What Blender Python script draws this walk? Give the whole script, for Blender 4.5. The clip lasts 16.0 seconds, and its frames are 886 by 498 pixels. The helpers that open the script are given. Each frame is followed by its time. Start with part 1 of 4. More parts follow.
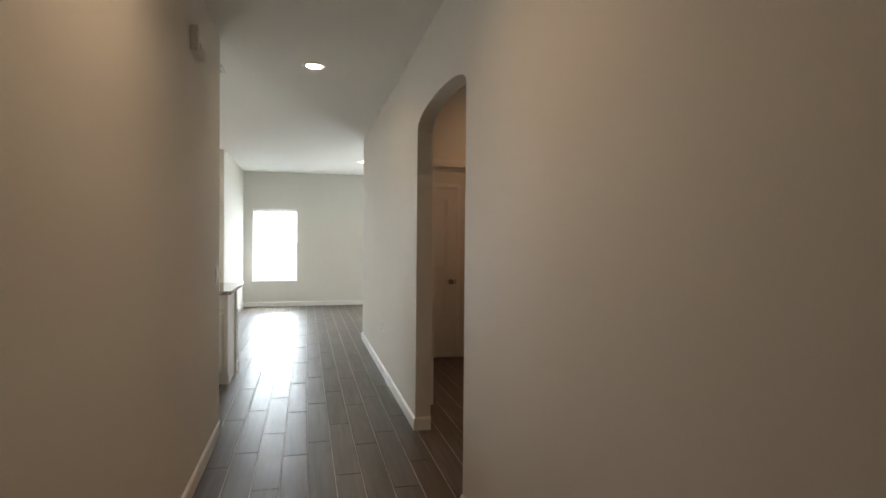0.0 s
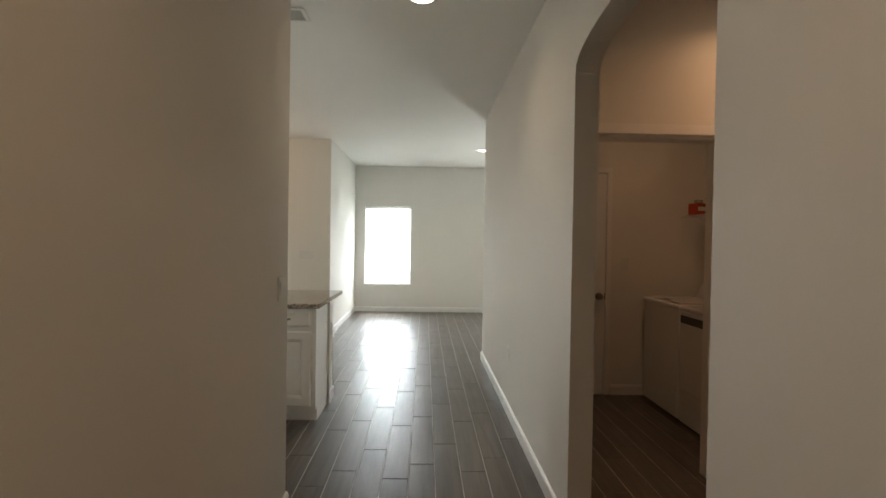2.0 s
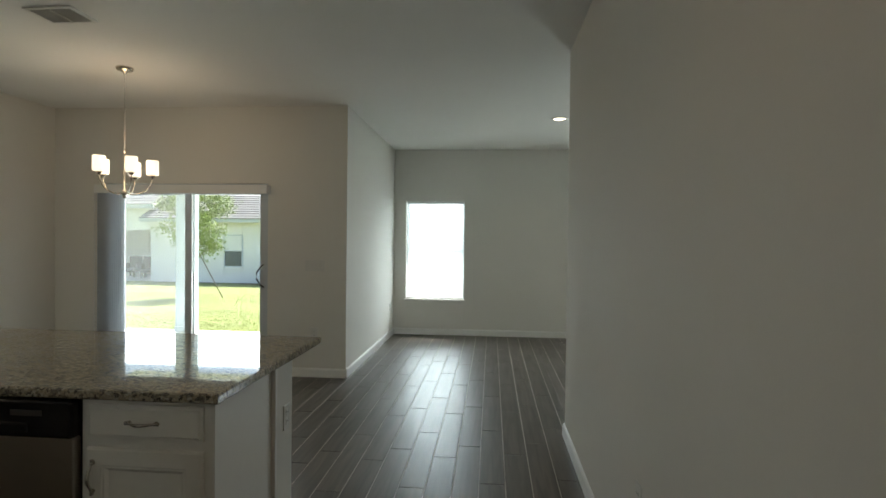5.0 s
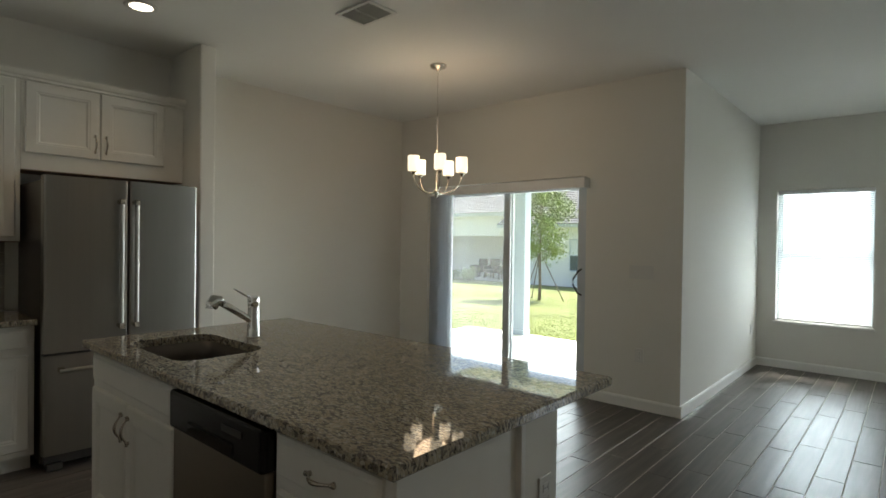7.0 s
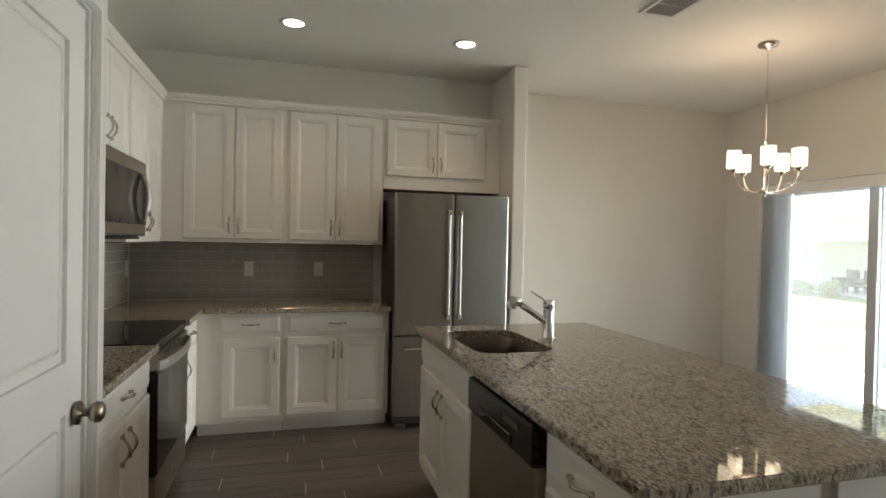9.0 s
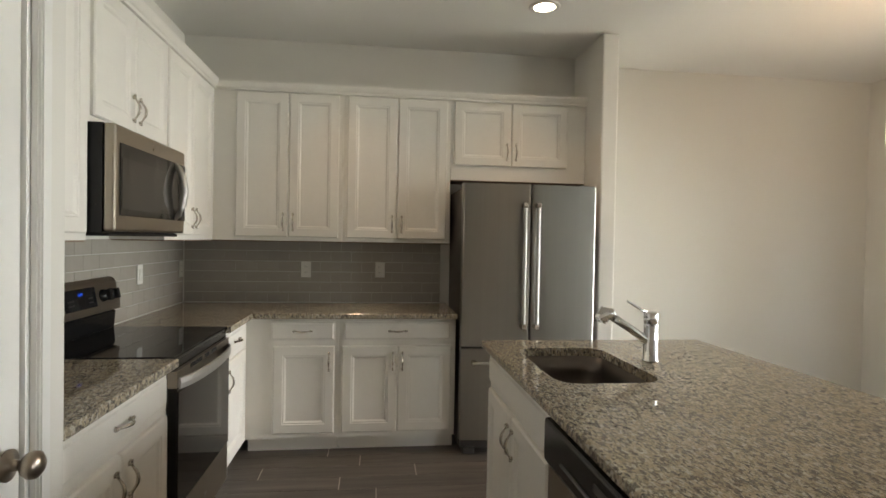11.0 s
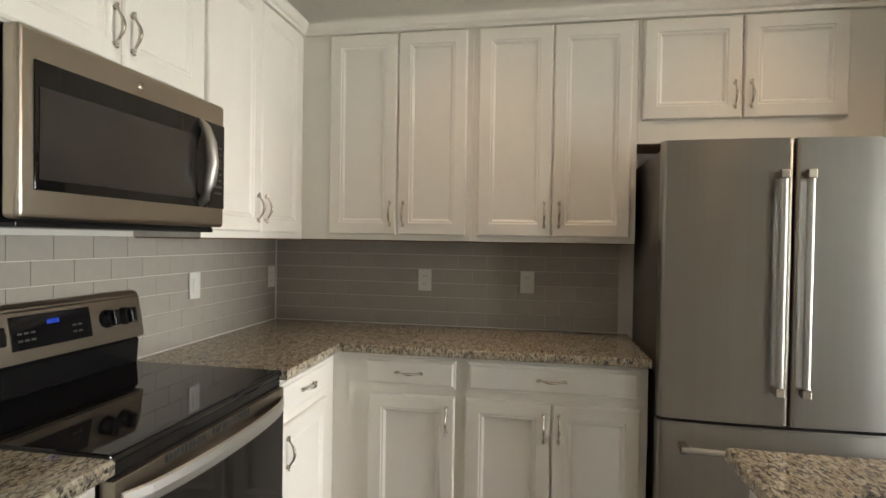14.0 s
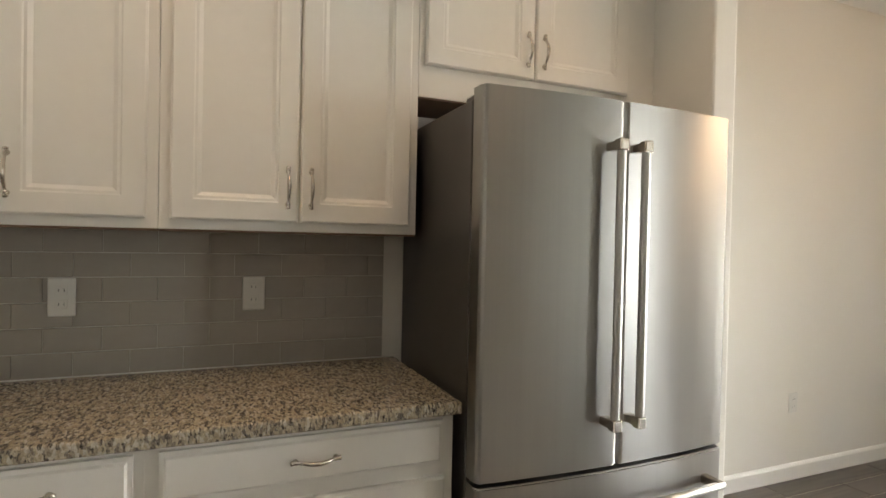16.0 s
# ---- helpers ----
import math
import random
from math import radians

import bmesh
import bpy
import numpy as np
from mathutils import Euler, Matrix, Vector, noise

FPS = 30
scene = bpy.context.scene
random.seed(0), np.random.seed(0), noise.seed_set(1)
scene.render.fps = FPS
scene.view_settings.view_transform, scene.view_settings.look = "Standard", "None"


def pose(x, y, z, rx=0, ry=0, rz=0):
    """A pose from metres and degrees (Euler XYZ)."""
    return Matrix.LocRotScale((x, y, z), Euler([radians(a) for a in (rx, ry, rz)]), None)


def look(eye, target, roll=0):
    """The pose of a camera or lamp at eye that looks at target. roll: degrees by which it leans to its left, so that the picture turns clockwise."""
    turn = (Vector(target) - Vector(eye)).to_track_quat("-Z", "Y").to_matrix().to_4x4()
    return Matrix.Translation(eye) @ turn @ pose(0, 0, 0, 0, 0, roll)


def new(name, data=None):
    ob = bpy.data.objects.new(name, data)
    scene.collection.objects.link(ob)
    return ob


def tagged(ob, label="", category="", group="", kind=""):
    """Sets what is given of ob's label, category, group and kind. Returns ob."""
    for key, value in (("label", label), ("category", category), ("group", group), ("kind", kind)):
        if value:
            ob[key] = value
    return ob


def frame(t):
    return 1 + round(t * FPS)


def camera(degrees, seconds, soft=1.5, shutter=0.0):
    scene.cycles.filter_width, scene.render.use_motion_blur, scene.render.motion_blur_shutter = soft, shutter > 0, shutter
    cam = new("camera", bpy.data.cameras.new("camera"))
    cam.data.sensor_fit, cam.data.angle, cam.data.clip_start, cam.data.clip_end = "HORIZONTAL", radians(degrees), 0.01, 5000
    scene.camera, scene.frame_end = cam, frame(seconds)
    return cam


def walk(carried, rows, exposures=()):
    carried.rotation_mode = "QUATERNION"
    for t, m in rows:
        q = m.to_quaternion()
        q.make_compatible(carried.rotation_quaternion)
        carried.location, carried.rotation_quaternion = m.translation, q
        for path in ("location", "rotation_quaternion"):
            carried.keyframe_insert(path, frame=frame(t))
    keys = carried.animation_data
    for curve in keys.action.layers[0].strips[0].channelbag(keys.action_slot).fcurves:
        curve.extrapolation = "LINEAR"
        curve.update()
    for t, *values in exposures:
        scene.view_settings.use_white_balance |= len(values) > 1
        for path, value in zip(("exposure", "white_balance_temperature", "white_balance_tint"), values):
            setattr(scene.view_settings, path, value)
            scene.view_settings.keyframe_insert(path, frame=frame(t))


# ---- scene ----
PATH = [
    (0, (0.079, -0.096, 1.401), (0.57, 1.842, 1.374), 0.5),
    (0.5, (0.099, 0.167, 1.403), (0.389, 2.145, 1.372), 0.6),
    (1, (0.16, 0.519, 1.397), (0.337, 2.511, 1.366), 0.7),
    (1.5, (0.175, 0.869, 1.391), (0.281, 2.866, 1.363), 0.7),
    (2, (0.175, 1.285, 1.406), (0.242, 3.283, 1.375), 0.9),
    (2.5, (0.227, 1.713, 1.427), (0.267, 3.713, 1.395), 0.8),
    (3, (0.248, 2.074, 1.445), (0.22, 4.074, 1.413), 0.6),
    (5.5, (0.316, 3.935, 1.444), (0.017, 5.913, 1.417), 0.8),
    (6, (0.294, 4.202, 1.398), (-0.339, 6.099, 1.378), 0.7),
    (6.5, (0.229, 4.449, 1.4), (-0.737, 6.201, 1.38), 0.7),
    (7, (0.234, 4.563, 1.402), (-1.082, 6.068, 1.378), 0.8),
    (7.5, (0.25, 4.618, 1.402), (-1.361, 5.804, 1.381), 1.0),
    (8, (0.281, 4.647, 1.394), (-1.504, 5.549, 1.38), 1.1),
    (8.5, (0.305, 4.655, 1.404), (-1.571, 5.349, 1.381), 1.3),
    (9, (0.332, 4.669, 1.413), (-1.593, 5.208, 1.385), 1.2),
    (11.5, (-0.332, 4.924, 1.398), (-2.327, 5.054, 1.361), 1.1),
    (12, (-0.49, 4.975, 1.409), (-2.489, 4.933, 1.369), 1.1),
    (12.5, (-0.701, 4.964, 1.387), (-2.689, 4.752, 1.348), 1.0),
    (13, (-0.903, 4.968, 1.379), (-2.878, 4.654, 1.341), 1.1),
    (13.5, (-1.167, 4.95, 1.378), (-3.139, 4.62, 1.336), 1.0),
    (14, (-1.422, 4.944, 1.376), (-3.391, 4.595, 1.343), 0.9),
    (14.5, (-1.676, 4.868, 1.362), (-3.647, 4.53, 1.332), 1.1),
    (15, (-1.891, 4.825, 1.338), (-3.886, 4.679, 1.317), 1.3),
    (15.5, (-2.124, 4.795, 1.371), (-4.103, 5.084, 1.336), 1.2),
    (16, (-2.335, 4.766, 1.352), (-4.178, 5.541, 1.324), 1.2),
]
LENS = 78.6
cam = camera(LENS, 16.0, soft=1.6)
EXPOSURES = [(0.0, 2.85, 6850, 13), (2.0, 2.6, 7150, 13), (3.0, 2.5, 6850, 11), (5.5, 1.22, 6750, 5), (6.5, 1.12, 6650, 5), (7.0, 1.32, 6800, 7), (8.0, 1.78, 6900, 10), (9.0, 2.25, 6950, 11), (11.5, 2.58, 7200, 13), (16.0, 2.9, 7250, 15)]
walk(cam, [(t, look(eye, target, roll)) for t, eye, target, roll in PATH], EXPOSURES)

# ---------------------------------------------------------------- light
world = bpy.data.worlds.new("sky")
scene.world = world
world.use_nodes = True
wn = world.node_tree
sky = wn.nodes.new("ShaderNodeTexSky")
sky.sky_type, sky.sun_disc = "NISHITA", False
sky.sun_elevation, sky.sun_rotation, sky.dust_density = radians(58), radians(9), 2.5
wn.links.new(sky.outputs[0], wn.nodes["Background"].inputs[0])
wn.nodes["Background"].inputs[1].default_value = 0.15


def lamp(name, kind, m, energy, colour=(1, 1, 1), **more):
    data = bpy.data.lights.new(name, kind)
    data.energy, data.color = energy, colour
    if "size" in more:
        data.shape = more.get("shape", "RECTANGLE")
        data.size, data.size_y = more["size"], more.get("size_y", more["size"])
    if "spread" in more:
        data.spread = radians(more["spread"])
    if "angle" in more:
        data.angle = radians(more["angle"])
    if "radius" in more:
        data.shadow_soft_size = more["radius"]
    ob = new(name, data)
    ob.matrix_world = m
    return ob


az, el = radians(9), radians(58)
lamp("sun", "SUN", look((math.sin(az) * math.cos(el) * 9, math.cos(az) * math.cos(el) * 9, math.sin(el) * 9), (0, 0, 0)), 5.0, (1, .97, .92), angle=0.6)
# daylight stand-ins: the window, an unseen added opening, the covered patio's open side
lamp("window_daylight", "AREA", look((-.55, 12.12, 1.31), (-.55, 8, 1.0)), 26, (.78, .905, 1), size=.86, size_y=1.46)
# this one stands in the unseen opening, added to brighten the living room
lamp("window_daylight", "AREA", look((2.85, 12.12, 1.31), (2.85, 8, 1.0)), 21, (.78, .905, 1), size=.86, size_y=1.46)
lamp("patio_daylight", "AREA", look((-3.75, 12.35, 1.25), (-3.75, 9.35, .35)), 86, (.87, .945, 1), size=4.9, size_y=2.5, spread=125)
WARM = (1, .70, .45)

# ---------------------------------------------------------------- materials
def material(name, colour, rough=.5, metal=0.0, var=.06, scale=4.0, fine=60.0, bump=.0, fine_bump=True, spec=.5, rand=0.0, stretch=(1, 1, 1)):
    """A painted, plastic or metal surface: colour that drifts at two scales, uneven gloss, slight relief."""
    m = bpy.data.materials.new(name)
    m.use_nodes = True
    t = m.node_tree
    n, l = t.nodes, t.links
    b = n["Principled BSDF"]
    tc = n.new("ShaderNodeTexCoord")
    mp = n.new("ShaderNodeMapping")
    mp.inputs["Scale"].default_value = stretch
    l.new(tc.outputs["Object"], mp.inputs[0])
    n1, n2 = n.new("ShaderNodeTexNoise"), n.new("ShaderNodeTexNoise")
    n1.inputs["Scale"].default_value, n2.inputs["Scale"].default_value = scale, fine
    n1.inputs["Detail"].default_value, n2.inputs["Detail"].default_value = 4, 3
    for q in (n1, n2):
        l.new(mp.outputs[0], q.inputs["Vector"])
    add = n.new("ShaderNodeMath")
    add.operation = "MULTIPLY_ADD"
    l.new(n2.outputs[0], add.inputs[0])
    add.inputs[1].default_value = .5
    l.new(n1.outputs[0], add.inputs[2])
    src = add
    if rand:
        info = n.new("ShaderNodeObjectInfo")
        r = n.new("ShaderNodeMath")
        r.operation = "MULTIPLY_ADD"
        l.new(info.outputs["Random"], r.inputs[0])
        r.inputs[1].default_value = rand
        l.new(add.outputs[0], r.inputs[2])
        src = r
    ramp = n.new("ShaderNodeMapRange")
    ramp.inputs[1].default_value, ramp.inputs[2].default_value = .45, 1.05 + rand
    ramp.inputs[3].default_value, ramp.inputs[4].default_value = 1 - var, 1 + var
    l.new(src.outputs[0], ramp.inputs[0])
    mul = n.new("ShaderNodeVectorMath")
    mul.operation = "SCALE"
    mul.inputs[0].default_value = colour[:3]
    l.new(ramp.outputs[0], mul.inputs["Scale"])
    l.new(mul.outputs[0], b.inputs["Base Color"])
    rr = n.new("ShaderNodeMapRange")
    rr.inputs[3].default_value, rr.inputs[4].default_value = max(0.02, rough * .85), min(1, rough * 1.15)
    l.new(n1.outputs[0], rr.inputs[0])
    l.new(rr.outputs[0], b.inputs["Roughness"])
    b.inputs["Metallic"].default_value = metal
    b.inputs["Specular IOR Level"].default_value = spec
    if bump:
        bp = n.new("ShaderNodeBump")
        bp.inputs["Strength"].default_value, bp.inputs["Distance"].default_value = bump, .004
        l.new((n2 if fine_bump else n1).outputs[0], bp.inputs["Height"])
        l.new(bp.outputs[0], b.inputs["Normal"])
    return m


def glowing(name, colour, strength):
    m = bpy.data.materials.new(name)
    m.use_nodes = True
    b = m.node_tree.nodes["Principled BSDF"]
    b.inputs["Base Color"].default_value = (.9, .9, .88, 1)
    b.inputs["Emission Color"].default_value = (*colour, 1)
    b.inputs["Emission Strength"].default_value = strength
    return m


def clear_glass(name, tint=(1, 1, 1), rough=0.0):
    """Thin window glass: clear with a faint mirror."""
    m = bpy.data.materials.new(name)
    m.use_nodes = True
    n, l = m.node_tree.nodes, m.node_tree.links
    n.remove(n["Principled BSDF"])
    tr, gl, mx, fr = (n.new("ShaderNode" + k) for k in ("BsdfTransparent", "BsdfGlossy", "MixShader", "Fresnel"))
    tr.inputs[0].default_value = (*tint, 1)
    gl.inputs["Roughness"].default_value = rough
    fr.inputs[0].default_value = 1.45
    l.new(fr.outputs[0], mx.inputs[0]); l.new(tr.outputs[0], mx.inputs[1]); l.new(gl.outputs[0], mx.inputs[2])
    l.new(mx.outputs[0], n["Material Output"].inputs[0])
    return m


def granite():
    """Speckled beige, grey and brown-black stone with a polish."""
    m = bpy.data.materials.new("granite")
    m.use_nodes = True
    n, l = m.node_tree.nodes, m.node_tree.links
    b = n["Principled BSDF"]
    tc = n.new("ShaderNodeTexCoord")
    def vor(scale, stretch):
        mp = n.new("ShaderNodeMapping")
        mp.inputs["Scale"].default_value = stretch
        l.new(tc.outputs["Object"], mp.inputs[0])
        w = n.new("ShaderNodeTexNoise")
        w.inputs["Scale"].default_value = scale * .8
        l.new(mp.outputs[0], w.inputs["Vector"])
        mixv = n.new("ShaderNodeVectorMath")
        mixv.operation = "MULTIPLY_ADD"
        mixv.inputs[1].default_value = (.02, .02, .02)
        l.new(w.outputs["Color"], mixv.inputs[0]); l.new(mp.outputs[0], mixv.inputs[2])
        v = n.new("ShaderNodeTexVoronoi")
        v.inputs["Scale"].default_value = scale
        l.new(mixv.outputs[0], v.inputs["Vector"])
        sp = n.new("ShaderNodeSeparateColor")
        l.new(v.outputs["Color"], sp.inputs[0])
        return sp
    def ramp(src, stops):
        r = n.new("ShaderNodeValToRGB")
        r.color_ramp.interpolation = "CONSTANT"
        e = r.color_ramp.elements
        while len(e) < len(stops):
            e.new(.5)
        for q, (p, c) in zip(e, stops):
            q.position, q.color = p, (*c, 1)
        l.new(src, r.inputs[0])
        return r
    big, small = vor(88, (1, 2.1, 1)), vor(210, (1, 1.7, 1))
    base = ramp(big.outputs[0], [(0, (.50, .435, .31)), (.25, (.30, .26, .19)), (.43, (.58, .54, .45)), (.56, (.14, .115, .092)), (.68, (.40, .325, .22)), (.81, (.020, .018, .016))])
    spots = ramp(small.outputs[1], [(0, (.38, .34, .28)), (.38, (.21, .185, .15)), (.62, (.05, .043, .04)), (.86, (.52, .49, .44))])
    mx = n.new("ShaderNodeMix")
    mx.data_type = "RGBA"
    mx.inputs[0].default_value = .38
    l.new(base.outputs[0], mx.inputs[6]); l.new(spots.outputs[0], mx.inputs[7])
    l.new(mx.outputs[2], b.inputs["Base Color"])
    b.inputs["Roughness"].default_value = .035
    return m


def wood_tile():
    """Grey-brown wood-look porcelain: streaks along the plank, each plank its own shade."""
    m = bpy.data.materials.new("wood_look_tile")
    m.use_nodes = True
    n, l = m.node_tree.nodes, m.node_tree.links
    b = n["Principled BSDF"]
    tc, info, geo = n.new("ShaderNodeTexCoord"), n.new("ShaderNodeObjectInfo"), n.new("ShaderNodeNewGeometry")
    add = n.new("ShaderNodeMath")
    l.new(info.outputs["Random"], add.inputs[0]); l.new(geo.outputs["Random Per Island"], add.inputs[1])
    off = n.new("ShaderNodeVectorMath")
    off.operation = "SCALE"
    off.inputs[0].default_value = (7, 31, 3)
    l.new(add.outputs[0], off.inputs["Scale"])
    pos = n.new("ShaderNodeVectorMath")
    l.new(tc.outputs["Object"], pos.inputs[0]); l.new(off.outputs[0], pos.inputs[1])
    mp = n.new("ShaderNodeMapping")
    mp.inputs["Scale"].default_value = (26, 1.6, 26)
    l.new(pos.outputs[0], mp.inputs[0])
    g, g2 = n.new("ShaderNodeTexNoise"), n.new("ShaderNodeTexNoise")
    g.inputs["Scale"].default_value, g.inputs["Detail"].default_value, g.inputs["Distortion"].default_value = 1.0, 6, .6
    l.new(mp.outputs[0], g.inputs["Vector"])
    g2.inputs["Scale"].default_value = 3
    l.new(pos.outputs[0], g2.inputs["Vector"])
    r = n.new("ShaderNodeValToRGB")
    r.color_ramp.elements[0].position, r.color_ramp.elements[0].color = .3, (.060, .050, .043, 1)
    r.color_ramp.elements[1].position, r.color_ramp.elements[1].color = .72, (.135, .115, .098, 1)
    l.new(g.outputs[0], r.inputs[0])
    fr = n.new("ShaderNodeMath")
    fr.operation = "FRACT"
    l.new(add.outputs[0], fr.inputs[0])
    mr = n.new("ShaderNodeMapRange")
    mr.inputs[3].default_value, mr.inputs[4].default_value = .86, 1.14
    l.new(fr.outputs[0], mr.inputs[0])
    sc = n.new("ShaderNodeVectorMath")
    sc.operation = "SCALE"
    l.new(r.outputs[0], sc.inputs[0]); l.new(mr.outputs[0], sc.inputs["Scale"])
    l.new(sc.outputs[0], b.inputs["Base Color"])
    rr = n.new("ShaderNodeMapRange")
    rr.inputs[3].default_value, rr.inputs[4].default_value = .3, .42
    l.new(g2.outputs[0], rr.inputs[0]); l.new(rr.outputs[0], b.inputs["Roughness"])
    bp = n.new("ShaderNodeBump")
    bp.inputs["Strength"].default_value, bp.inputs["Distance"].default_value = .12, .001
    l.new(g.outputs[0], bp.inputs["Height"]); l.new(bp.outputs[0], b.inputs["Normal"])
    return m


PAINT = material("wall_paint", (.74, .72, .67), .75, var=.02, scale=1.2, fine=180, bump=.06)
CEIL = material("ceiling_paint", (.80, .79, .755), .85, var=.02, scale=1.5, fine=120, bump=.3)
TRIM = material("trim_paint", (.80, .79, .76), .35, var=.02, scale=5, fine=40)
CAB = material("cabinet_paint", (.80, .775, .72), .38, var=.025, scale=3, fine=30, bump=.03)
GRANITE = granite()
PLANK = wood_tile()
GROUT = material("floor_grout", (.60, .55, .48), .9, var=.1, fine=200, bump=.3)
TILE = material("backsplash_tile", (.36, .335, .295), .2, var=.07, scale=9, fine=50, bump=.04, rand=.25)
TGROUT = material("backsplash_grout", (.62, .60, .56), .85, var=.05, fine=200)
STEEL = material("brushed_steel", (.50, .495, .47), .46, 1.0, var=.03, scale=1.2, fine=14, stretch=(30, 30, .4))
STEELH = material("brushed_steel_across", (.36, .315, .26), .34, 1.0, var=.03, scale=1.2, fine=14, stretch=(.4, 30, 30))
DOORSTEEL = material("brushed_door_steel", (.35, .34, .322), .33, 1.0, var=.04, scale=1.2, fine=14, stretch=(30, 30, .4))
NICKEL = material("satin_nickel", (.56, .52, .46), .24, 1.0, var=.06, scale=20)
CHROME = material("chrome", (.75, .75, .75), .06, 1.0, var=.03, scale=20)
SINKM = material("sink_steel", (.15, .13, .115), .34, 1.0, var=.08, scale=6, fine=120, bump=.03)
GREY = material("fridge_side", (.085, .078, .072), .38, .4, var=.06, scale=6)
BLACK = material("black_plastic", (.009, .009, .0095), .22, var=.1, scale=8, spec=.3)
CERAM = material("black_glass", (.008, .008, .009), .045, var=.1, scale=8)
DGLASS = material("dark_oven_glass", (.008, .0075, .007), .05, var=.1, scale=5, spec=.35)
MESHG = material("perforated_window", (.028, .025, .022), .10, var=.1, scale=8, fine=300)
GASKET = material("dark_gasket", (.02, .02, .02), .7)
WPLAST = material("white_plastic", (.68, .67, .635), .32, var=.02, scale=12)
# white vent slats; the shade on them is put into this grey
VENTM = material("shaded_vent_slats", (.50, .49, .46), .6, var=.1, scale=9)
DSLOT = material("dark_slot", (.03, .03, .03), .8)
ENAMEL = material("white_enamel", (.78, .77, .75), .2, var=.02, scale=4)
WIRE = material("white_wire", (.75, .74, .72), .4)
BRONZE = material("aged_nickel_knob", (.34, .29, .24), .3, 1.0, var=.1, scale=30)
ALU = material("white_aluminium", (.56, .60, .63), .4, var=.02, scale=6)
BLIND = material("blind_vinyl", (.80, .80, .79), .5, var=.02, scale=10)
VANE = material("translucent_vinyl", (.76, .78, .80), .5, var=.02, scale=10)
_n, _l = VANE.node_tree.nodes, VANE.node_tree.links
_t, _m = _n.new("ShaderNodeBsdfTranslucent"), _n.new("ShaderNodeMixShader")
_t.inputs[0].default_value = (.70, .76, .82, 1)
_m.inputs[0].default_value = .45
_l.new(_n["Principled BSDF"].outputs[0], _m.inputs[1]); _l.new(_t.outputs[0], _m.inputs[2]); _l.new(_m.outputs[0], _n["Material Output"].inputs[0])
SLATM = VANE.copy()
SLATM.name = "sunlit_slat_vinyl"
SLATM.node_tree.nodes["Mix Shader"].inputs[0].default_value = .6
SLATM.node_tree.nodes["Translucent BSDF"].inputs[0].default_value = (.92, .92, .90, 1)
STUCCO = material("white_stucco", (.84, .83, .80), .9, var=.05, scale=1.2, fine=45, bump=.6)
# darker blue-grey stucco: the column's shaded face is put into the colour
STUCCO2 = material("shaded_column_stucco", (.34, .40, .44), .9, var=.06, scale=2, fine=40, bump=.7)
SHINGLE = material("roof_shingle", (.21, .20, .20), .95, var=.25, scale=1.2, fine=22, bump=.5, rand=.3)
CONC = material("patio_concrete", (.68, .665, .63), .85, var=.08, scale=1.2, fine=60, bump=.3)
GRASS = material("lawn", (.20, .225, .075), .95, var=.3, scale=.7, fine=14, bump=.8)
BLADE = material("grass_blades", (.24, .29, .06), .7, var=.3, scale=.8, fine=9)
# dark brown for the strip that paints the house's shadow on the lawn
HOUSE_SHADOW = material("house_shadow_strip", (.10, .07, .05), .95, var=.3, scale=5, fine=40, bump=.8)
LEAF = material("leaves", (.26, .33, .10), .55, var=.4, scale=3, fine=17)
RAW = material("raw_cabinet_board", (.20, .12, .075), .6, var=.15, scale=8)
BARK = material("bark", (.22, .17, .13), .9, var=.2, scale=8, fine=50, bump=.6)
HWIN = material("far_window_glass", (.10, .12, .14), .08, var=.1)
ACM = material("grey_green_metal", (.10, .13, .125), .5, .2, var=.1, scale=9)
DARKW = material("dark_wicker", (.05, .045, .04), .7, var=.2, fine=90)
REDBOX = material("red_carton", (.45, .05, .02), .5, var=.2, scale=9)
CAN_GLOW = glowing("downlight_glow", (1, .86, .68), 2.0)
SHADE_GLOW = glowing("lit_frosted_glass", (1, .82, .60), .55)
LED = glowing("blue_display", (.01, .10, 1), .12)
LED.node_tree.nodes["Principled BSDF"].inputs["Base Color"].default_value = (.01, .02, .1, 1)
GLASS = clear_glass("window_glass", (.95, .97, .97))
# bright haze over the fixed pane, put into its glass as faint white scatter
HAZY = clear_glass("hazy_glass", (.95, .97, .97))
_n, _l = HAZY.node_tree.nodes, HAZY.node_tree.links
_t, _m = _n.new("ShaderNodeBsdfTranslucent"), _n.new("ShaderNodeMixShader")
_t.inputs[0].default_value = (.9, .9, .88, 1)
_m.inputs[0].default_value = .045
_l.new(_n["Mix Shader"].outputs[0], _m.inputs[1]); _l.new(_t.outputs[0], _m.inputs[2]); _l.new(_m.outputs[0], _n["Material Output"].inputs[0])
# door steel is brushed across, so that reflections smear upright
for _s in (DOORSTEEL,):
    _n, _l = _s.node_tree.nodes, _s.node_tree.links
    _t = _n.new("ShaderNodeTangent")
    _t.direction_type, _t.axis = "RADIAL", "Z"
    _b = _n["Principled BSDF"]
    _b.inputs["Anisotropic"].default_value, _b.inputs["Anisotropic Rotation"].default_value = .85, .25
    _l.new(_t.outputs[0], _b.inputs["Tangent"])


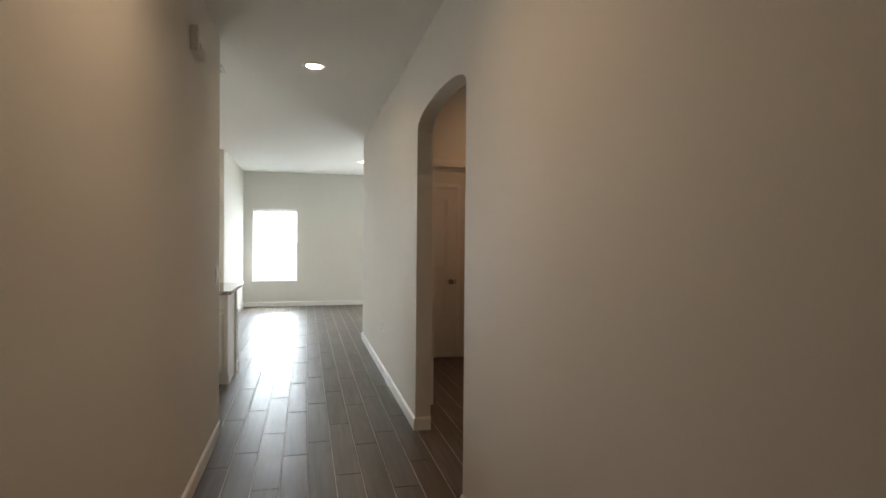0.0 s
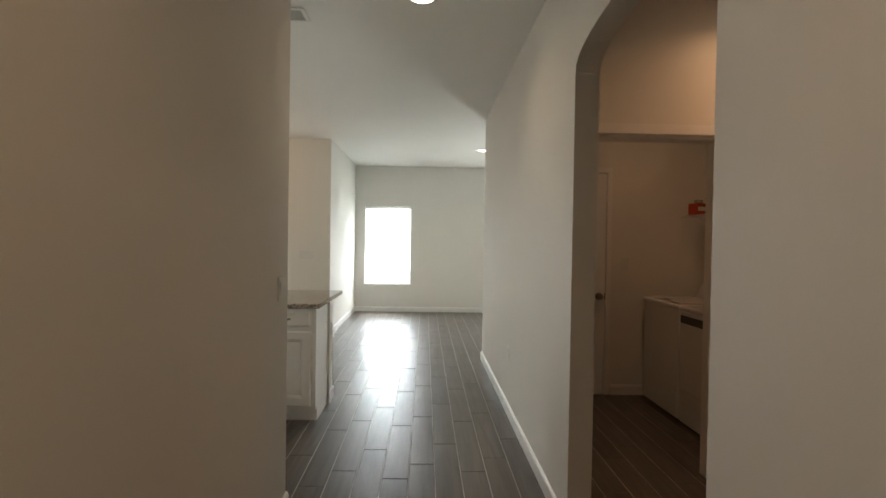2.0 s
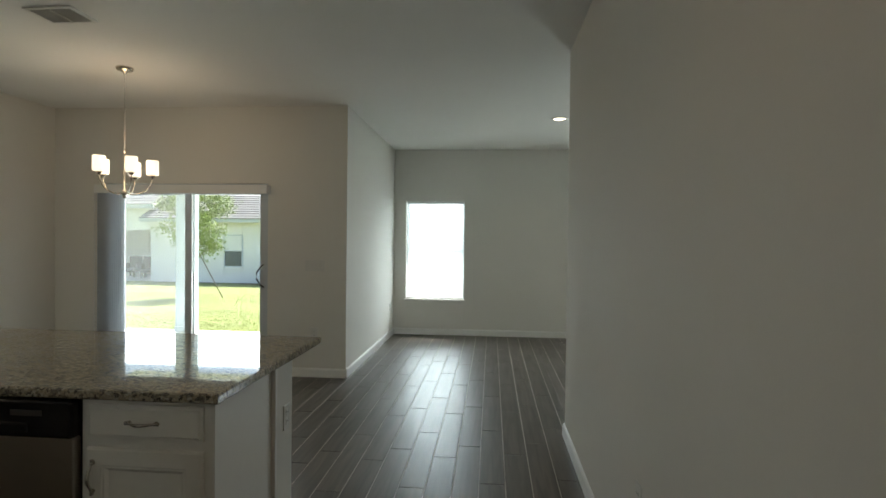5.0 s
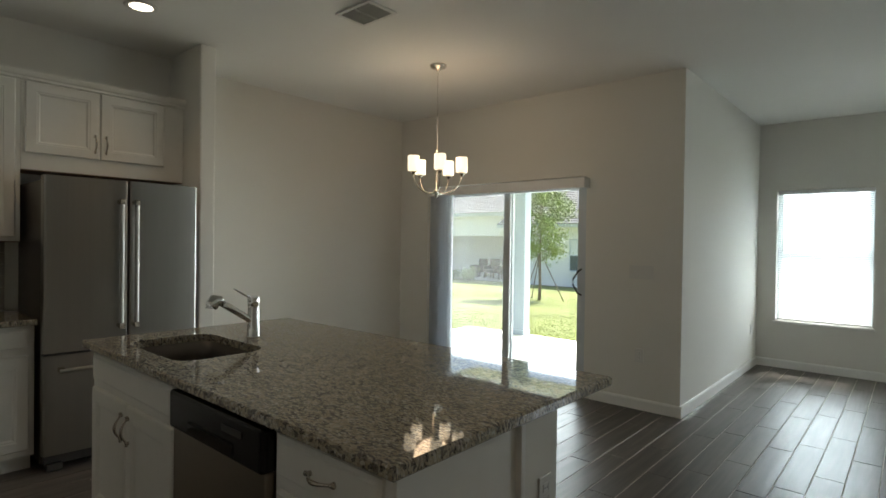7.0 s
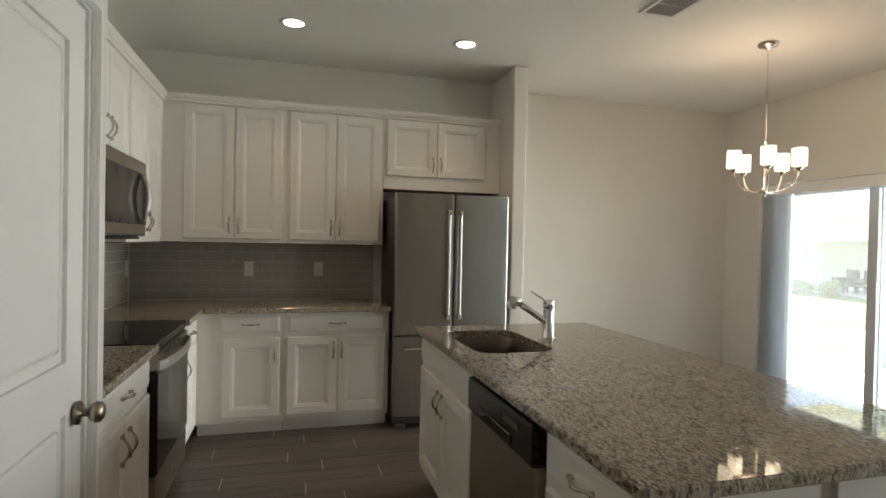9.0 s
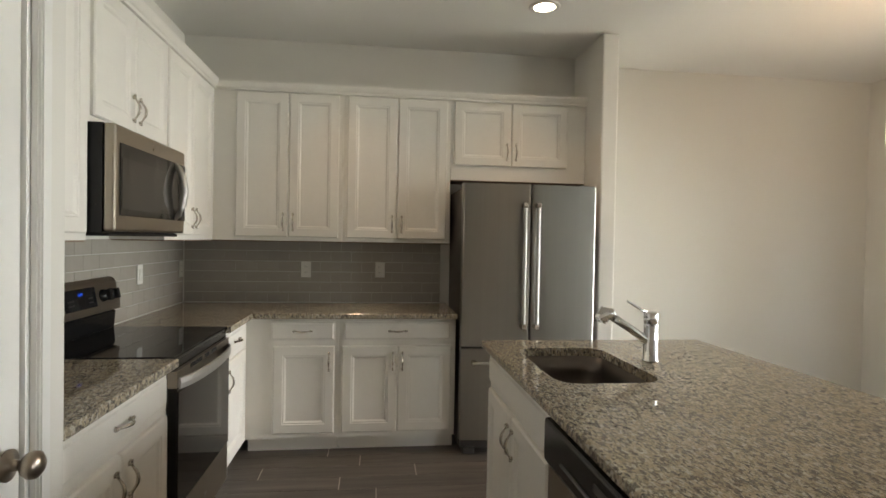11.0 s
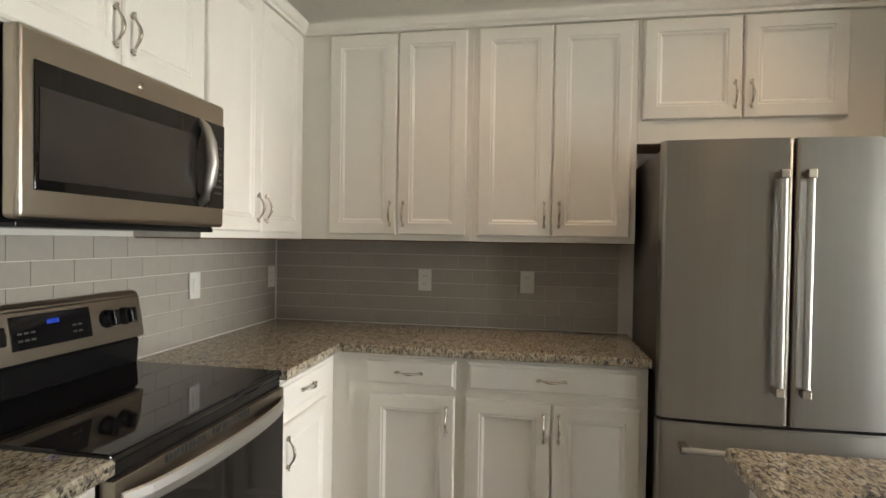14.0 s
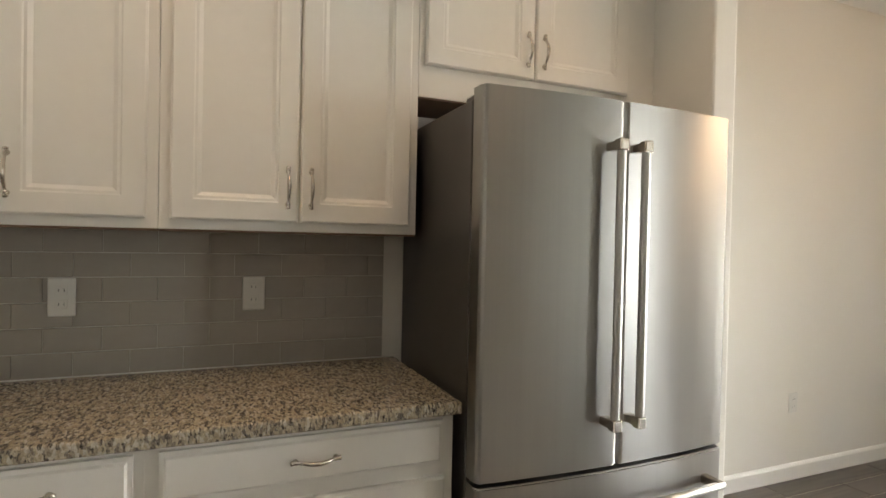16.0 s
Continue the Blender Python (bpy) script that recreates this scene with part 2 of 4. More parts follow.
# ---------------------------------------------------------------- mesh helpers
def box(bm, x0, y0, z0, x1, y1, z1, bevel=0.0, seg=2):
    r = bmesh.ops.create_cube(bm, size=1, matrix=Matrix.Translation(((x0 + x1) / 2, (y0 + y1) / 2, (z0 + z1) / 2)) @ Matrix.Diagonal((abs(x1 - x0), abs(y1 - y0), abs(z1 - z0), 1)))
    if bevel:
        es = list({e for v in r["verts"] for e in v.link_edges})
        bmesh.ops.bevel(bm, geom=es, offset=bevel, segments=seg, affect="EDGES", profile=.5)
    return bm


def B(*args, **kw):
    return box(bmesh.new(), *args, **kw)


def tube(bm, pts, r, seg=10):
    """A round bar through pts; r is one radius or one for each point."""
    pts = [Vector(p) for p in pts]
    rs = r if isinstance(r, (list, tuple)) else [r] * len(pts)
    rings, ref = [], None
    for i, p in enumerate(pts):
        d = (pts[min(i + 1, len(pts) - 1)] - pts[max(i - 1, 0)]).normalized()
        if ref is None or abs(ref.dot(d)) > .95:
            ref = Vector((0, 0, 1)) if abs(d.z) < .9 else Vector((1, 0, 0))
        a = d.cross(ref).normalized()
        c = d.cross(a)
        rings.append([bm.verts.new(p + (a * math.cos(k * math.tau / seg) + c * math.sin(k * math.tau / seg)) * rs[i]) for k in range(seg)])
    for u, v in zip(rings, rings[1:]):
        for k in range(seg):
            f = bm.faces.new((u[k], u[(k + 1) % seg], v[(k + 1) % seg], v[k]))
            f.smooth = True
    bm.faces.new(rings[0][::-1])
    bm.faces.new(rings[-1])
    return bm


def lathe(bm, prof, at=(0, 0, 0), seg=24):
    """Turns (radius, height) pairs about the upright axis."""
    rings = [[bm.verts.new((at[0] + r * math.cos(k * math.tau / seg), at[1] + r * math.sin(k * math.tau / seg), at[2] + z)) for k in range(seg)] for r, z in prof]
    for u, v in zip(rings, rings[1:]):
        for k in range(seg):
            bm.faces.new((u[k], u[(k + 1) % seg], v[(k + 1) % seg], v[k])).smooth = True
    bm.faces.new(rings[0][::-1])
    bm.faces.new(rings[-1])
    return bm


def prism(bm, outline, axis, a, b):
    """A flat outline pushed from a to b along an axis; outline pairs are the two other axes in order."""
    def at(u, v, w):
        return {"x": (w, u, v), "y": (u, w, v), "z": (u, v, w)}[axis]
    lo = [bm.verts.new(at(u, v, a)) for u, v in outline]
    hi = [bm.verts.new(at(u, v, b)) for u, v in outline]
    bm.faces.new(lo)
    bm.faces.new(hi[::-1])
    for i in range(len(lo)):
        j = (i + 1) % len(lo)
        bm.faces.new((lo[i], hi[i], hi[j], lo[j]))
    bmesh.ops.recalc_face_normals(bm, faces=bm.faces)
    return bm


def mesh_of(name, bm, mat):
    me = bpy.data.meshes.new(name)
    bmesh.ops.recalc_face_normals(bm, faces=bm.faces)
    bm.to_mesh(me)
    bm.free()
    me.materials.append(mat)
    return me


def part(name, bm, mat, parent, label=""):
    ob = new(name, mesh_of(name, bm, mat))
    ob.parent = parent
    return tagged(ob, label)


def thing(name, label, category, m=None, group=""):
    ob = new(name)
    ob.empty_display_size = .05
    if m is not None:
        ob.matrix_basis = m
    return tagged(ob, label, category, group)


def whole(name, bm, mat, label, category, kind="", group=""):
    return tagged(new(name, mesh_of(name, bm, mat)), label, category, group, kind)


def structure(name, bm, mat, label, category="wall"):
    return whole(name, bm, mat, label, category, "structure")


# ---------------------------------------------------------------- plan
H = 2.843
XR, XL = .873, -.526            # hall walls
YA0, YA1 = 2.58, 3.83           # arch
YEND = 7.707                    # end of the hall's long wall
YP, XP, YH = 4.11, -1.57, 4.085  # pantry front and side, end of the blank hall wall
YS, XB = 3.465, -4.292          # cooker wall, fridge wall
YST0, YST1, XST = 6.383, 6.502, -3.746
XD, YD = -4.45, 9.145           # dining walls
XC, YF = -1.19, 11.9            # living room corner and window wall
T = .115

FOOT = [(-.5295, -2.58, .95, 12.0), (.95, 7.62, 5.08, 12.0), (-1.3145, 3.38, -.5295, 12.0), (-4.52, 3.38, -1.3145, 9.26), (.95, 1.94, 2.7, 4.5), (.95, 4.5, 3.05, 6.32)]


def slabs(z0, z1):
    bm = bmesh.new()
    for x0, y0, x1, y1 in FOOT:
        box(bm, x0, y0, z0, x1, y1, z1)
    return bm


structure("floor_base", slabs(-.2, -.0025), GROUT, "sand-coloured grout bed under the plank tiles", "floor")
structure("ceiling", slabs(H, H + .2), CEIL, "matt white painted drywall ceiling", "ceiling")

bm = bmesh.new()
n = 18
arch = [((YA0 + YA1) / 2 - (YA1 - YA0) / 2 * math.cos(k / n * math.pi), 2.205 + .135 * math.sin(k / n * math.pi) ** .75) for k in range(n + 1)]
prism(bm, [(-2.5, 0), (-2.5, H), (YEND, H), (YEND, 0), (YA1, 0)] + arch[::-1] + [(YA0, 0)], "x", XR, XR + T)
bmesh.ops.bevel(bm, geom=[e for e in bm.edges if abs(e.verts[0].co.y - YEND) < .001 and abs(e.verts[1].co.y - YEND) < .001 and abs(e.verts[0].co.z - e.verts[1].co.z) > 1], offset=.018, segments=4, affect="EDGES")
structure("wall_hall_arch", bm, PAINT, "off-white hall wall pierced by a round-topped arch")
structure("wall_hall_blank", B(XL - T, -2.5, 0, XL, YH, H), PAINT, "long off-white painted hall wall beside the pantry")
structure("wall_entry", B(XL - T, -2.6, 0, XR + T, -2.5, H), PAINT, "plain off-white wall closing the entry hall")
# pantry front with its doorway
PD0, PD1 = -1.425, -.815
bm = B(PD1 + .02, YP - .12, 0, -.64, YP, H)
box(bm, -.64, YH + .001, 0, -.56, YP, H)
box(bm, XP, YP - .12, 0, PD0 - .02, YP, H)
box(bm, PD0 - .02, YP - .12, 2.06, PD1 + .02, YP, H)
structure("wall_pantry_front", bm, PAINT, "off-white wall round the pantry door")
structure("wall_pantry_side", B(XP, YS, 0, XP + .11, YP - .12, H), PAINT, "off-white pantry wall ending the worktop")
structure("wall_cooker", B(XB - T, YS - T, 0, XL - T, YS, H), PAINT, "off-white wall behind the cooker")
structure("wall_fridge", B(XB - .3, YS, 0, XB, YST1 - .02, H), PAINT, "off-white wall behind fridge and cabinets")
structure("wall_stub", B(XB, YST0, 0, XST, YST1, H, bevel=.012), PAINT, "short off-white wall beside the fridge")
structure("wall_dining", B(XD - .14, YST1 - .02, 0, XD, YD + .2, H), PAINT, "blank off-white dining wall")
SL0, SL1, SLT = -3.90, -2.04, 2.03
bm = B(SL1, YD, 0, XC, YD + .2, H)
box(bm, XD, YD, 0, SL0, YD + .2, H)
box(bm, SL0, YD, SLT, SL1, YD + .2, H)
structure("wall_patio_door", bm, PAINT, "off-white wall round the sliding patio door")
structure("wall_living_side", B(XC - .2, YD + .2, 0, XC, YF + .2, H), PAINT, "off-white living room return wall")
W0, W1, WZ0, WZ1 = -1.0, -.1, .55, 2.06
bm = B(XC, YF, 0, W0, YF + .2, H)
box(bm, W1, YF, 0, 2.4, YF + .2, H)
# the gap from x 2.4 to 3.3 is an unseen opening added for light
box(bm, 3.3, YF, 0, 5.0, YF + .2, H)
box(bm, 2.4, YF, 0, 3.3, YF + .2, WZ0)
box(bm, 2.4, YF, WZ1, 3.3, YF + .2, H)
box(bm, W0, YF, 0, W1, YF + .2, WZ0)
box(bm, W0, YF, WZ1, W1, YF + .2, H)
structure("wall_window", bm, PAINT, "off-white living room wall with one window and an added opening")
structure("wall_living_far", B(5.0, YEND - .3, 0, 5.14, YF + .2, H), PAINT, "plain wall closing the living room")
structure("wall_living_back", B(XR + T, YEND - .14, 0, 5.0, YEND, H), PAINT, "off-white living room wall behind the laundry")
# laundry and its lobby
LY, LD0, LD1 = 4.42, 1.13, 1.905
bm = B(LD1, LY, 0, 3.0, LY + .12, H)
box(bm, XR + T, LY, 0, LD0, LY + .12, H)
box(bm, LD0, LY, 2.04, LD1, LY + .12, H)
structure("wall_laundry_front", bm, PAINT, "warm-lit lobby wall with the laundry opening")
structure("wall_laundry_back", B(XR + T, 6.24, 0, 3.1, 6.36, H), PAINT, "laundry end wall with a panel door")
structure("wall_laundry_side", B(2.96, LY + .12, 0, 3.1, 6.24, H), PAINT, "laundry wall behind washer and dryer")
structure("wall_lobby_side", B(2.6, 1.9, 0, 2.74, LY, H), PAINT, "plain lobby wall past the arch")
structure("wall_lobby_end", B(XR + T, 1.9, 0, 2.6, 2.04, H), PAINT, "plain lobby end wall")


def baseboard(x0, y0, x1, y1, out):
    """A moulded skirting board along a line; out is the side it stands proud on."""
    d = Vector((x1 - x0, y1 - y0, 0))
    ln = d.length
    o = Vector((*out, 0))
    bm = bmesh.new()
    prof = [(0, 0), (.014, 0), (.014, .078), (.010, .086), (.006, .092), (0, .095)]
    a = [bm.verts.new(Vector((x0, y0, 0)) + o * u + Vector((0, 0, v))) for u, v in prof]
    b = [bm.verts.new(Vector((x1, y1, 0)) + o * u + Vector((0, 0, v))) for u, v in prof]
    bm.faces.new(a); bm.faces.new(b[::-1])
    for i in range(len(a)):
        j = (i + 1) % len(a)
        bm.faces.new((a[i], b[i], b[j], a[j]))
    structure("baseboard", bm, TRIM, "white painted moulded baseboard", "baseboard")


for run in [(XR, -2.5, XR, YA0, (-1, 0)), (XR, YA1 - .014, XR, YEND + .014, (-1, 0)), (XR, YA1, XR + T, YA1, (0, -1)), (XR, YA0, XR + T, YA0, (0, 1)),
            (XR, YEND, 5.0, YEND, (0, 1)), (XL, -2.5, XL, YH + .014, (1, 0)), (XL, YH, -.58, YH, (0, 1)), (SL1 + .06, YD, XC + .014, YD, (0, -1)),
            (XC, YD - .014, XC, YF, (1, 0)), (XC, YF, 5.0, YF, (0, -1)), (XD, YST1, XD, YD, (1, 0)), (XD, YD, SL0 - .06, YD, (0, -1)),
            (XB + .2, YST1, XST, YST1, (0, 1)), (XST, YST0, XST, YST1 + .014, (1, 0)),
            (1.91, 6.24, 2.96, 6.24, (0, -1)), (2.0, LY, 2.6, LY, (0, -1))]:
    baseboard(*run)


def casing(x0, x1, z, y, out, name="trim", w=.057, left=True):
    """Door casing with a stepped moulding: two legs and a head."""
    bm = bmesh.new()
    for d, t0, t, q in ((w, 0, .012, .004), (w * .66, .012, .018, .007), (w * .3, .018, .022, .010)):
        s = sorted((y + out * t0, y + out * t))
        if left:
            box(bm, x0 - d, s[0], 0, x0 - q, s[1], z + q)
        box(bm, x1 + q, s[0], 0, x1 + d, s[1], z + q)
        box(bm, x0 - (d if left else 0), s[0], z + q, x1 + d, s[1], z + d)
    structure(name, bm, TRIM, "white painted stepped door casing", "trim")


casing(PD0 - .012, PD1 + .012, 2.045, YP, 1)
casing(LD0, LD1, 2.035, LY, -1, w=.07)
casing(1.08, 1.84, 2.045, 6.24, -1)
structure("trim_laundry_jamb", box(box(B(LD1 - .018, LY - .004, 0, LD1 + .002, LY + .124, 2.04), LD0 - .002, LY - .004, 0, LD0 + .018, LY + .124, 2.04), LD0 + .018, LY - .004, 2.022, LD1 - .018, LY + .124, 2.042), TRIM, "white painted jamb of the laundry opening", "trim")


def panel_door(name, w, h, m, knob_x, label, hinge_x=None):
    """A two-panel moulded door, front towards local -y."""
    d = tagged(new(name, None), label, "door", "", "structure")
    d.matrix_basis = m
    bm = bmesh.new()
    xs, zs = [0, .11, w - .11, w], [0, .22, .92, 1.06, h - .12, h]
    box(bm, 0, 0, 0, xs[1], .035, h)
    box(bm, xs[2], 0, 0, w, .035, h)
    for z0, z1 in ((0, zs[1]), (zs[2], zs[3]), (zs[4], h)):
        box(bm, xs[1], 0, z0, xs[2], .035, z1)
    for z0, z1 in ((zs[1], zs[2]), (zs[3], zs[4])):
        # sunk moulding round a raised field
        box(bm, xs[1], .011, z0, xs[2], .030, z1)
        box(bm, xs[1] + .03, .003, z0 + .03, xs[2] - .03, .02, z1 - .03, bevel=.014, seg=2)
    part("leaf", bm, TRIM, d)
    k = part("knob", lathe(bmesh.new(), [(.0, 0), (.032, 0), (.033, .006), (.012, .012), (.011, .03), (.022, .036), (.029, .048), (.028, .06), (.018, .068), (0.001, .07)]), BRONZE, d, "aged nickel round door knob")
    k.matrix_basis = pose(knob_x, -.006, .905, 90, 0, 0)
    e = knob_x + (.055 if knob_x > w / 2 else -.055)
    part("latch", B(min(e, e + .006), -.004, .875, max(e, e + .006) + .004, .0, .935), BRONZE, d)
    return d


bm = bmesh.new()
for x0, x1 in ((PD0 - .02, PD0 - .003), (PD1 + .003, PD1 + .02)):
    box(bm, x0, YP - .12, 0, x1, YP - .002, 2.06)
for x0, x1 in ((PD0 - .003, PD0 + .012), (PD1 - .012, PD1 + .003)):
    box(bm, x0, YP - .10, 0, x1, YP - .052, 2.044)
box(bm, PD0 - .003, YP - .12, 2.045, PD1 + .003, YP - .002, 2.06)
structure("trim_pantry_jamb", bm, TRIM, "white painted jamb and stop of the pantry door", "trim")
panel_door("door_1", PD1 - PD0, 2.03, pose(PD1, YP - .012, .012, 0, 0, 180), (PD1 - PD0) - .05, "white two-panel pantry door, closed, in a white casing")
panel_door("door_2", .76, 2.03, pose(1.08, 6.225, .012), .70, "white two-panel laundry door, closed")

# ---------------------------------------------------------------- sliding door, window, blinds
def sliding_door():
    d = tagged(new("door_3", None), "white framed sliding glass patio door, closed", "door", "", "structure")
    y0 = YD + .05
    bm = B(SL0, y0, 0, SL0 + .04, y0 + .12, SLT)
    box(bm, SL1 - .04, y0, 0, SL1, y0 + .12, SLT)
    box(bm, SL0 + .04, y0, SLT - .045, SL1 - .04, y0 + .12, SLT)
    box(bm, SL0 + .04, y0, 0, SL1 - .04, y0 + .12, .03)
    part("door_frame", bm, ALU, d)
    mid = (SL0 + SL1) / 2 + .02
    for x0, x1, y in ((SL0 + .04, mid + .03, y0 + .07), (mid - .05, SL1 - .04, y0 + .02)):
        p = part("sash", box(box(box(B(x0, y, .03, x0 + .075, y + .035, SLT - .045, bevel=.003), x1 - .075, y, .03, x1, y + .035, SLT - .045, bevel=.003),
                             x0 + .075, y, .03, x1 - .075, y + .035, .12), x0 + .075, y, SLT - .115, x1 - .075, y + .035, SLT - .045), ALU, d)
        g = part("pane", B(x0 + .075, y + .014, .12, x1 - .075, y + .02, SLT - .115), HAZY if x0 < mid - .1 else GLASS, p)
        g.visible_shadow = False
    h = bmesh.new()
    tube(h, [(SL1 - .075, y0 + .02, .93), (SL1 - .085, y0 - .03, .95), (SL1 - .13, y0 - .035, 1.02), (SL1 - .13, y0 - .035, 1.08), (SL1 - .085, y0 - .03, 1.15), (SL1 - .075, y0 + .02, 1.17)], .009)
    part("handle", h, GREY, d, "dark curved pull handle")


sliding_door()
v = thing("vertical_blind", "white vertical blind drawn aside over the patio door", "blind")
bm = B(SL0 - .02, YD - .105, 1.915, SL1 + .03, YD - .09, 2.005, bevel=.004)
box(bm, SL0 - .02, YD - .09, 1.915, SL0 - .006, YD - .001, 2.005)
box(bm, SL1 + .016, YD - .09, 1.915, SL1 + .03, YD - .001, 2.005)
part("valance", bm, BLIND, v)
part("headrail", B(SL0, YD - .07, 1.965, SL1, YD - .03, 2.0), BLIND, v)
for k in range(13):
    x = SL0 + .01 + k * .022
    bm = bmesh.new()
    prism(bm, [(x, YD - .09), (x + .003, YD - .09), (x + .010 + .006, YD - .05), (x + .003, YD - .005), (x, YD - .005), (x + .012, YD - .05)], "z", .03, 1.96)
    part("vane", bm, VANE, v)

part("wand", tube(bmesh.new(), [(SL0 - .012, YD - .098, 1.95), (SL0 - .012, YD - .1, .06)], .006, 8), BLIND, v)

w = tagged(new("window_1", None), "white single-hung window with sunlit blind", "window", "", "structure")
bm = B(W0, YF + .10, WZ0, W0 + .045, YF + .15, WZ1)
box(bm, W1 - .045, YF + .10, WZ0, W1, YF + .15, WZ1)
box(bm, W0 + .045, YF + .10, WZ1 - .045, W1 - .045, YF + .15, WZ1)
box(bm, W0 + .045, YF + .10, WZ0, W1 - .045, YF + .15, WZ0 + .05)
box(bm, W0 + .045, YF + .10, 1.27, W1 - .045, YF + .15, 1.32)
part("window_frame", bm, ALU, w)
part("window_sill", B(W0 - .02, YF - .03, WZ0 - .03, W1 + .02, YF + .10, WZ0 - .002, bevel=.006), TRIM, w)
for z0, z1 in ((WZ0 + .05, 1.27), (1.32, WZ1 - .045)):
    g = part("pane", B(W0 + .045, YF + .122, z0, W1 - .045, YF + .128, z1), GLASS, w)
    g.visible_shadow = False
bl = thing("window_blind", "lowered white slatted window blind", "blind")
part("headrail", B(W0 + .005, YF + .02, WZ1 - .045, W1 - .005, YF + .065, WZ1 - .004, bevel=.003), BLIND, bl)
slat = mesh_of("slat", prism(bmesh.new(), [(-.0125, -.003), (0, .0005), (.0125, -.002), (.0125, -.0012), (0, .0013), (-.0125, -.0022)], "x", W0 + .008, W1 - .008), SLATM)
z = WZ0 + .03
while z < WZ1 - .055:
    s = new("slat", slat)
    s.parent = bl
    s.location = (0, YF + .045, z)
    s.rotation_euler = (radians(38), 0, 0)
    z += .0215
part("bottom_rail", B(W0 + .006, YF + .03, WZ0 + .004, W1 - .006, YF + .06, WZ0 + .02, bevel=.003), BLIND, bl)
for x in (W0 + .13, W1 - .13):
    part("ladder_cord", tube(bmesh.new(), [(x, YF + .031, WZ0 + .02), (x, YF + .031, WZ1 - .045)], .0012, 5), BLIND, bl)
part("wand", tube(bmesh.new(), [(W0 + .06, YF + .015, WZ1 - .05), (W0 + .062, YF + .012, 1.35)], .004, 6), BLIND, bl)

# ---------------------------------------------------------------- cabinets
def front_mesh(w, h, raised):
    """A cabinet door or drawer front from x 0..w, z 0..h, face at y -.019: eased edge, flat frame, bead, sunk panel."""
    bm = bmesh.new()
    rail = min(.058, h * .26)
    if raised:
        steps = [(0, 0), (0, -.013), (.006, -.019), (rail, -.019), (rail + .004, -.0155), (rail + .011, -.0155), (rail + .022, -.008), (rail + .024, -.008)]
    else:
        steps = [(0, 0), (0, -.012), (.010, -.0135), (.016, -.019)]
    rings = [[bm.verts.new((x, y, z)) for x, z in ((q, q), (w - q, q), (w - q, h - q), (q, h - q))] for q, y in steps]
    for a, b in zip(rings, rings[1:]):
        for i in range(4):
            j = (i + 1) % 4
            bm.faces.new((a[i], a[j], b[j], b[i]))
    bm.faces.new(rings[-1])
    bm.faces.new(rings[0][::-1])
    return bm


def pull_mesh():
    """A bowed pull along x, standing off towards -y: ball tips, ringed necks on round feet, and an arched grip."""
    bm = bmesh.new()
    half = [(.064, .0082, .0030), (.0615, .0082, .0068), (.057, .0082, .0066), (.054, .0085, .0042), (.051, .009, .0062), (.047, .0095, .0064),
            (.044, .011, .0042), (.036, .0165, .0042), (.022, .0255, .0052), (.010, .0295, .0062)]
    line = [(-x, -y, 0, q) for x, y, q in half] + [(0, -.0305, 0, .0064)] + [(x, -y, 0, q) for x, y, q in half[::-1]]
    tube(bm, [p[:3] for p in line], [p[3] for p in line], 8)
    for s in (-1, 1):
        tube(bm, [(s * .050, 0, 0), (s * .050, -.003, 0), (s * .050, -.009, 0)], [.0078, .0078, .0045], 10)
    return bm


PULL = mesh_of("pull", pull_mesh(), NICKEL)


def pull(parent, x, z, upright):
    p = new("pull", PULL)
    p.parent = parent
    p.matrix_basis = pose(x, -.019, z, 0, 90 if upright else 0, 0)
    return tagged(p, "satin nickel bowed pull")


def front(cab, name, x0, z0, x1, z1, raised, pulls):
    f = part(name, front_mesh(x1 - x0, z1 - z0, raised), CAB, cab)
    f.location = (x0, 0, z0)
    for x, z, up in pulls:
        pull(f, x - x0, z - z0, up)
    return f


def base_cabinet(m, w, doors, drawers, label, toe=True, depth=.58, lo=.137, open_top=False):
    c = thing("base_cabinet", label, "cabinet", m, "kitchen base cabinets")
    if open_top:
        part("side_panel", B(0, 0, .1, .018, depth, .876), CAB, c)
        part("side_panel", B(w - .018, 0, .1, w, depth, .876), CAB, c)
        part("face_frame", B(.018, 0, .1, w - .018, .018, .876), CAB, c)
        part("back_panel", B(.018, depth - .012, .1, w - .018, depth, .876), CAB, c)
        part("bottom_panel", B(.018, .018, .1, w - .018, depth - .012, .118), CAB, c)
    else:
        part("body", B(0, 0, .1, w, depth, .876), CAB, c)
    part("toe_kick", B(0.002, .075, 0, w - .002, depth, .1), CAB, c)
    for x0, x1, has in drawers:
        front(c, "drawer_front", x0, .735, x1, .857, False, [((x0 + x1) / 2, .797, False)] if has else [])
    for x0, x1, px in doors:
        front(c, "door", x0, lo, x1, .70, True, [(px, .60, True)])
    return c


def wall_cabinet(m, w, z0, z1, doors, label, depth=.29, pz=None, dz=None):
    c = thing("wall_cabinet", label, "cabinet", m, "kitchen wall cabinets")
    part("body", B(0, 0, z0, w, depth, z1), CAB, c)
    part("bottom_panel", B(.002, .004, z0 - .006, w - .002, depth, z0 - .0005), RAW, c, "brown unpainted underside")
    d0 = dz if dz else z0 + .027
    for x0, x1, px in doors:
        front(c, "door", x0, d0, x1, 2.39, True, [(px, d0 + .103, True)])
    return c


XF = -3.722   # base fronts along the fridge wall
YB = 4.045    # base fronts along the cooker wall
XU, YU = -4.03, 3.742
east = lambda y, x: pose(x, y, 0, 0, 0, 90)
north = lambda x, y: pose(x, y, 0, 0, 0, 180)

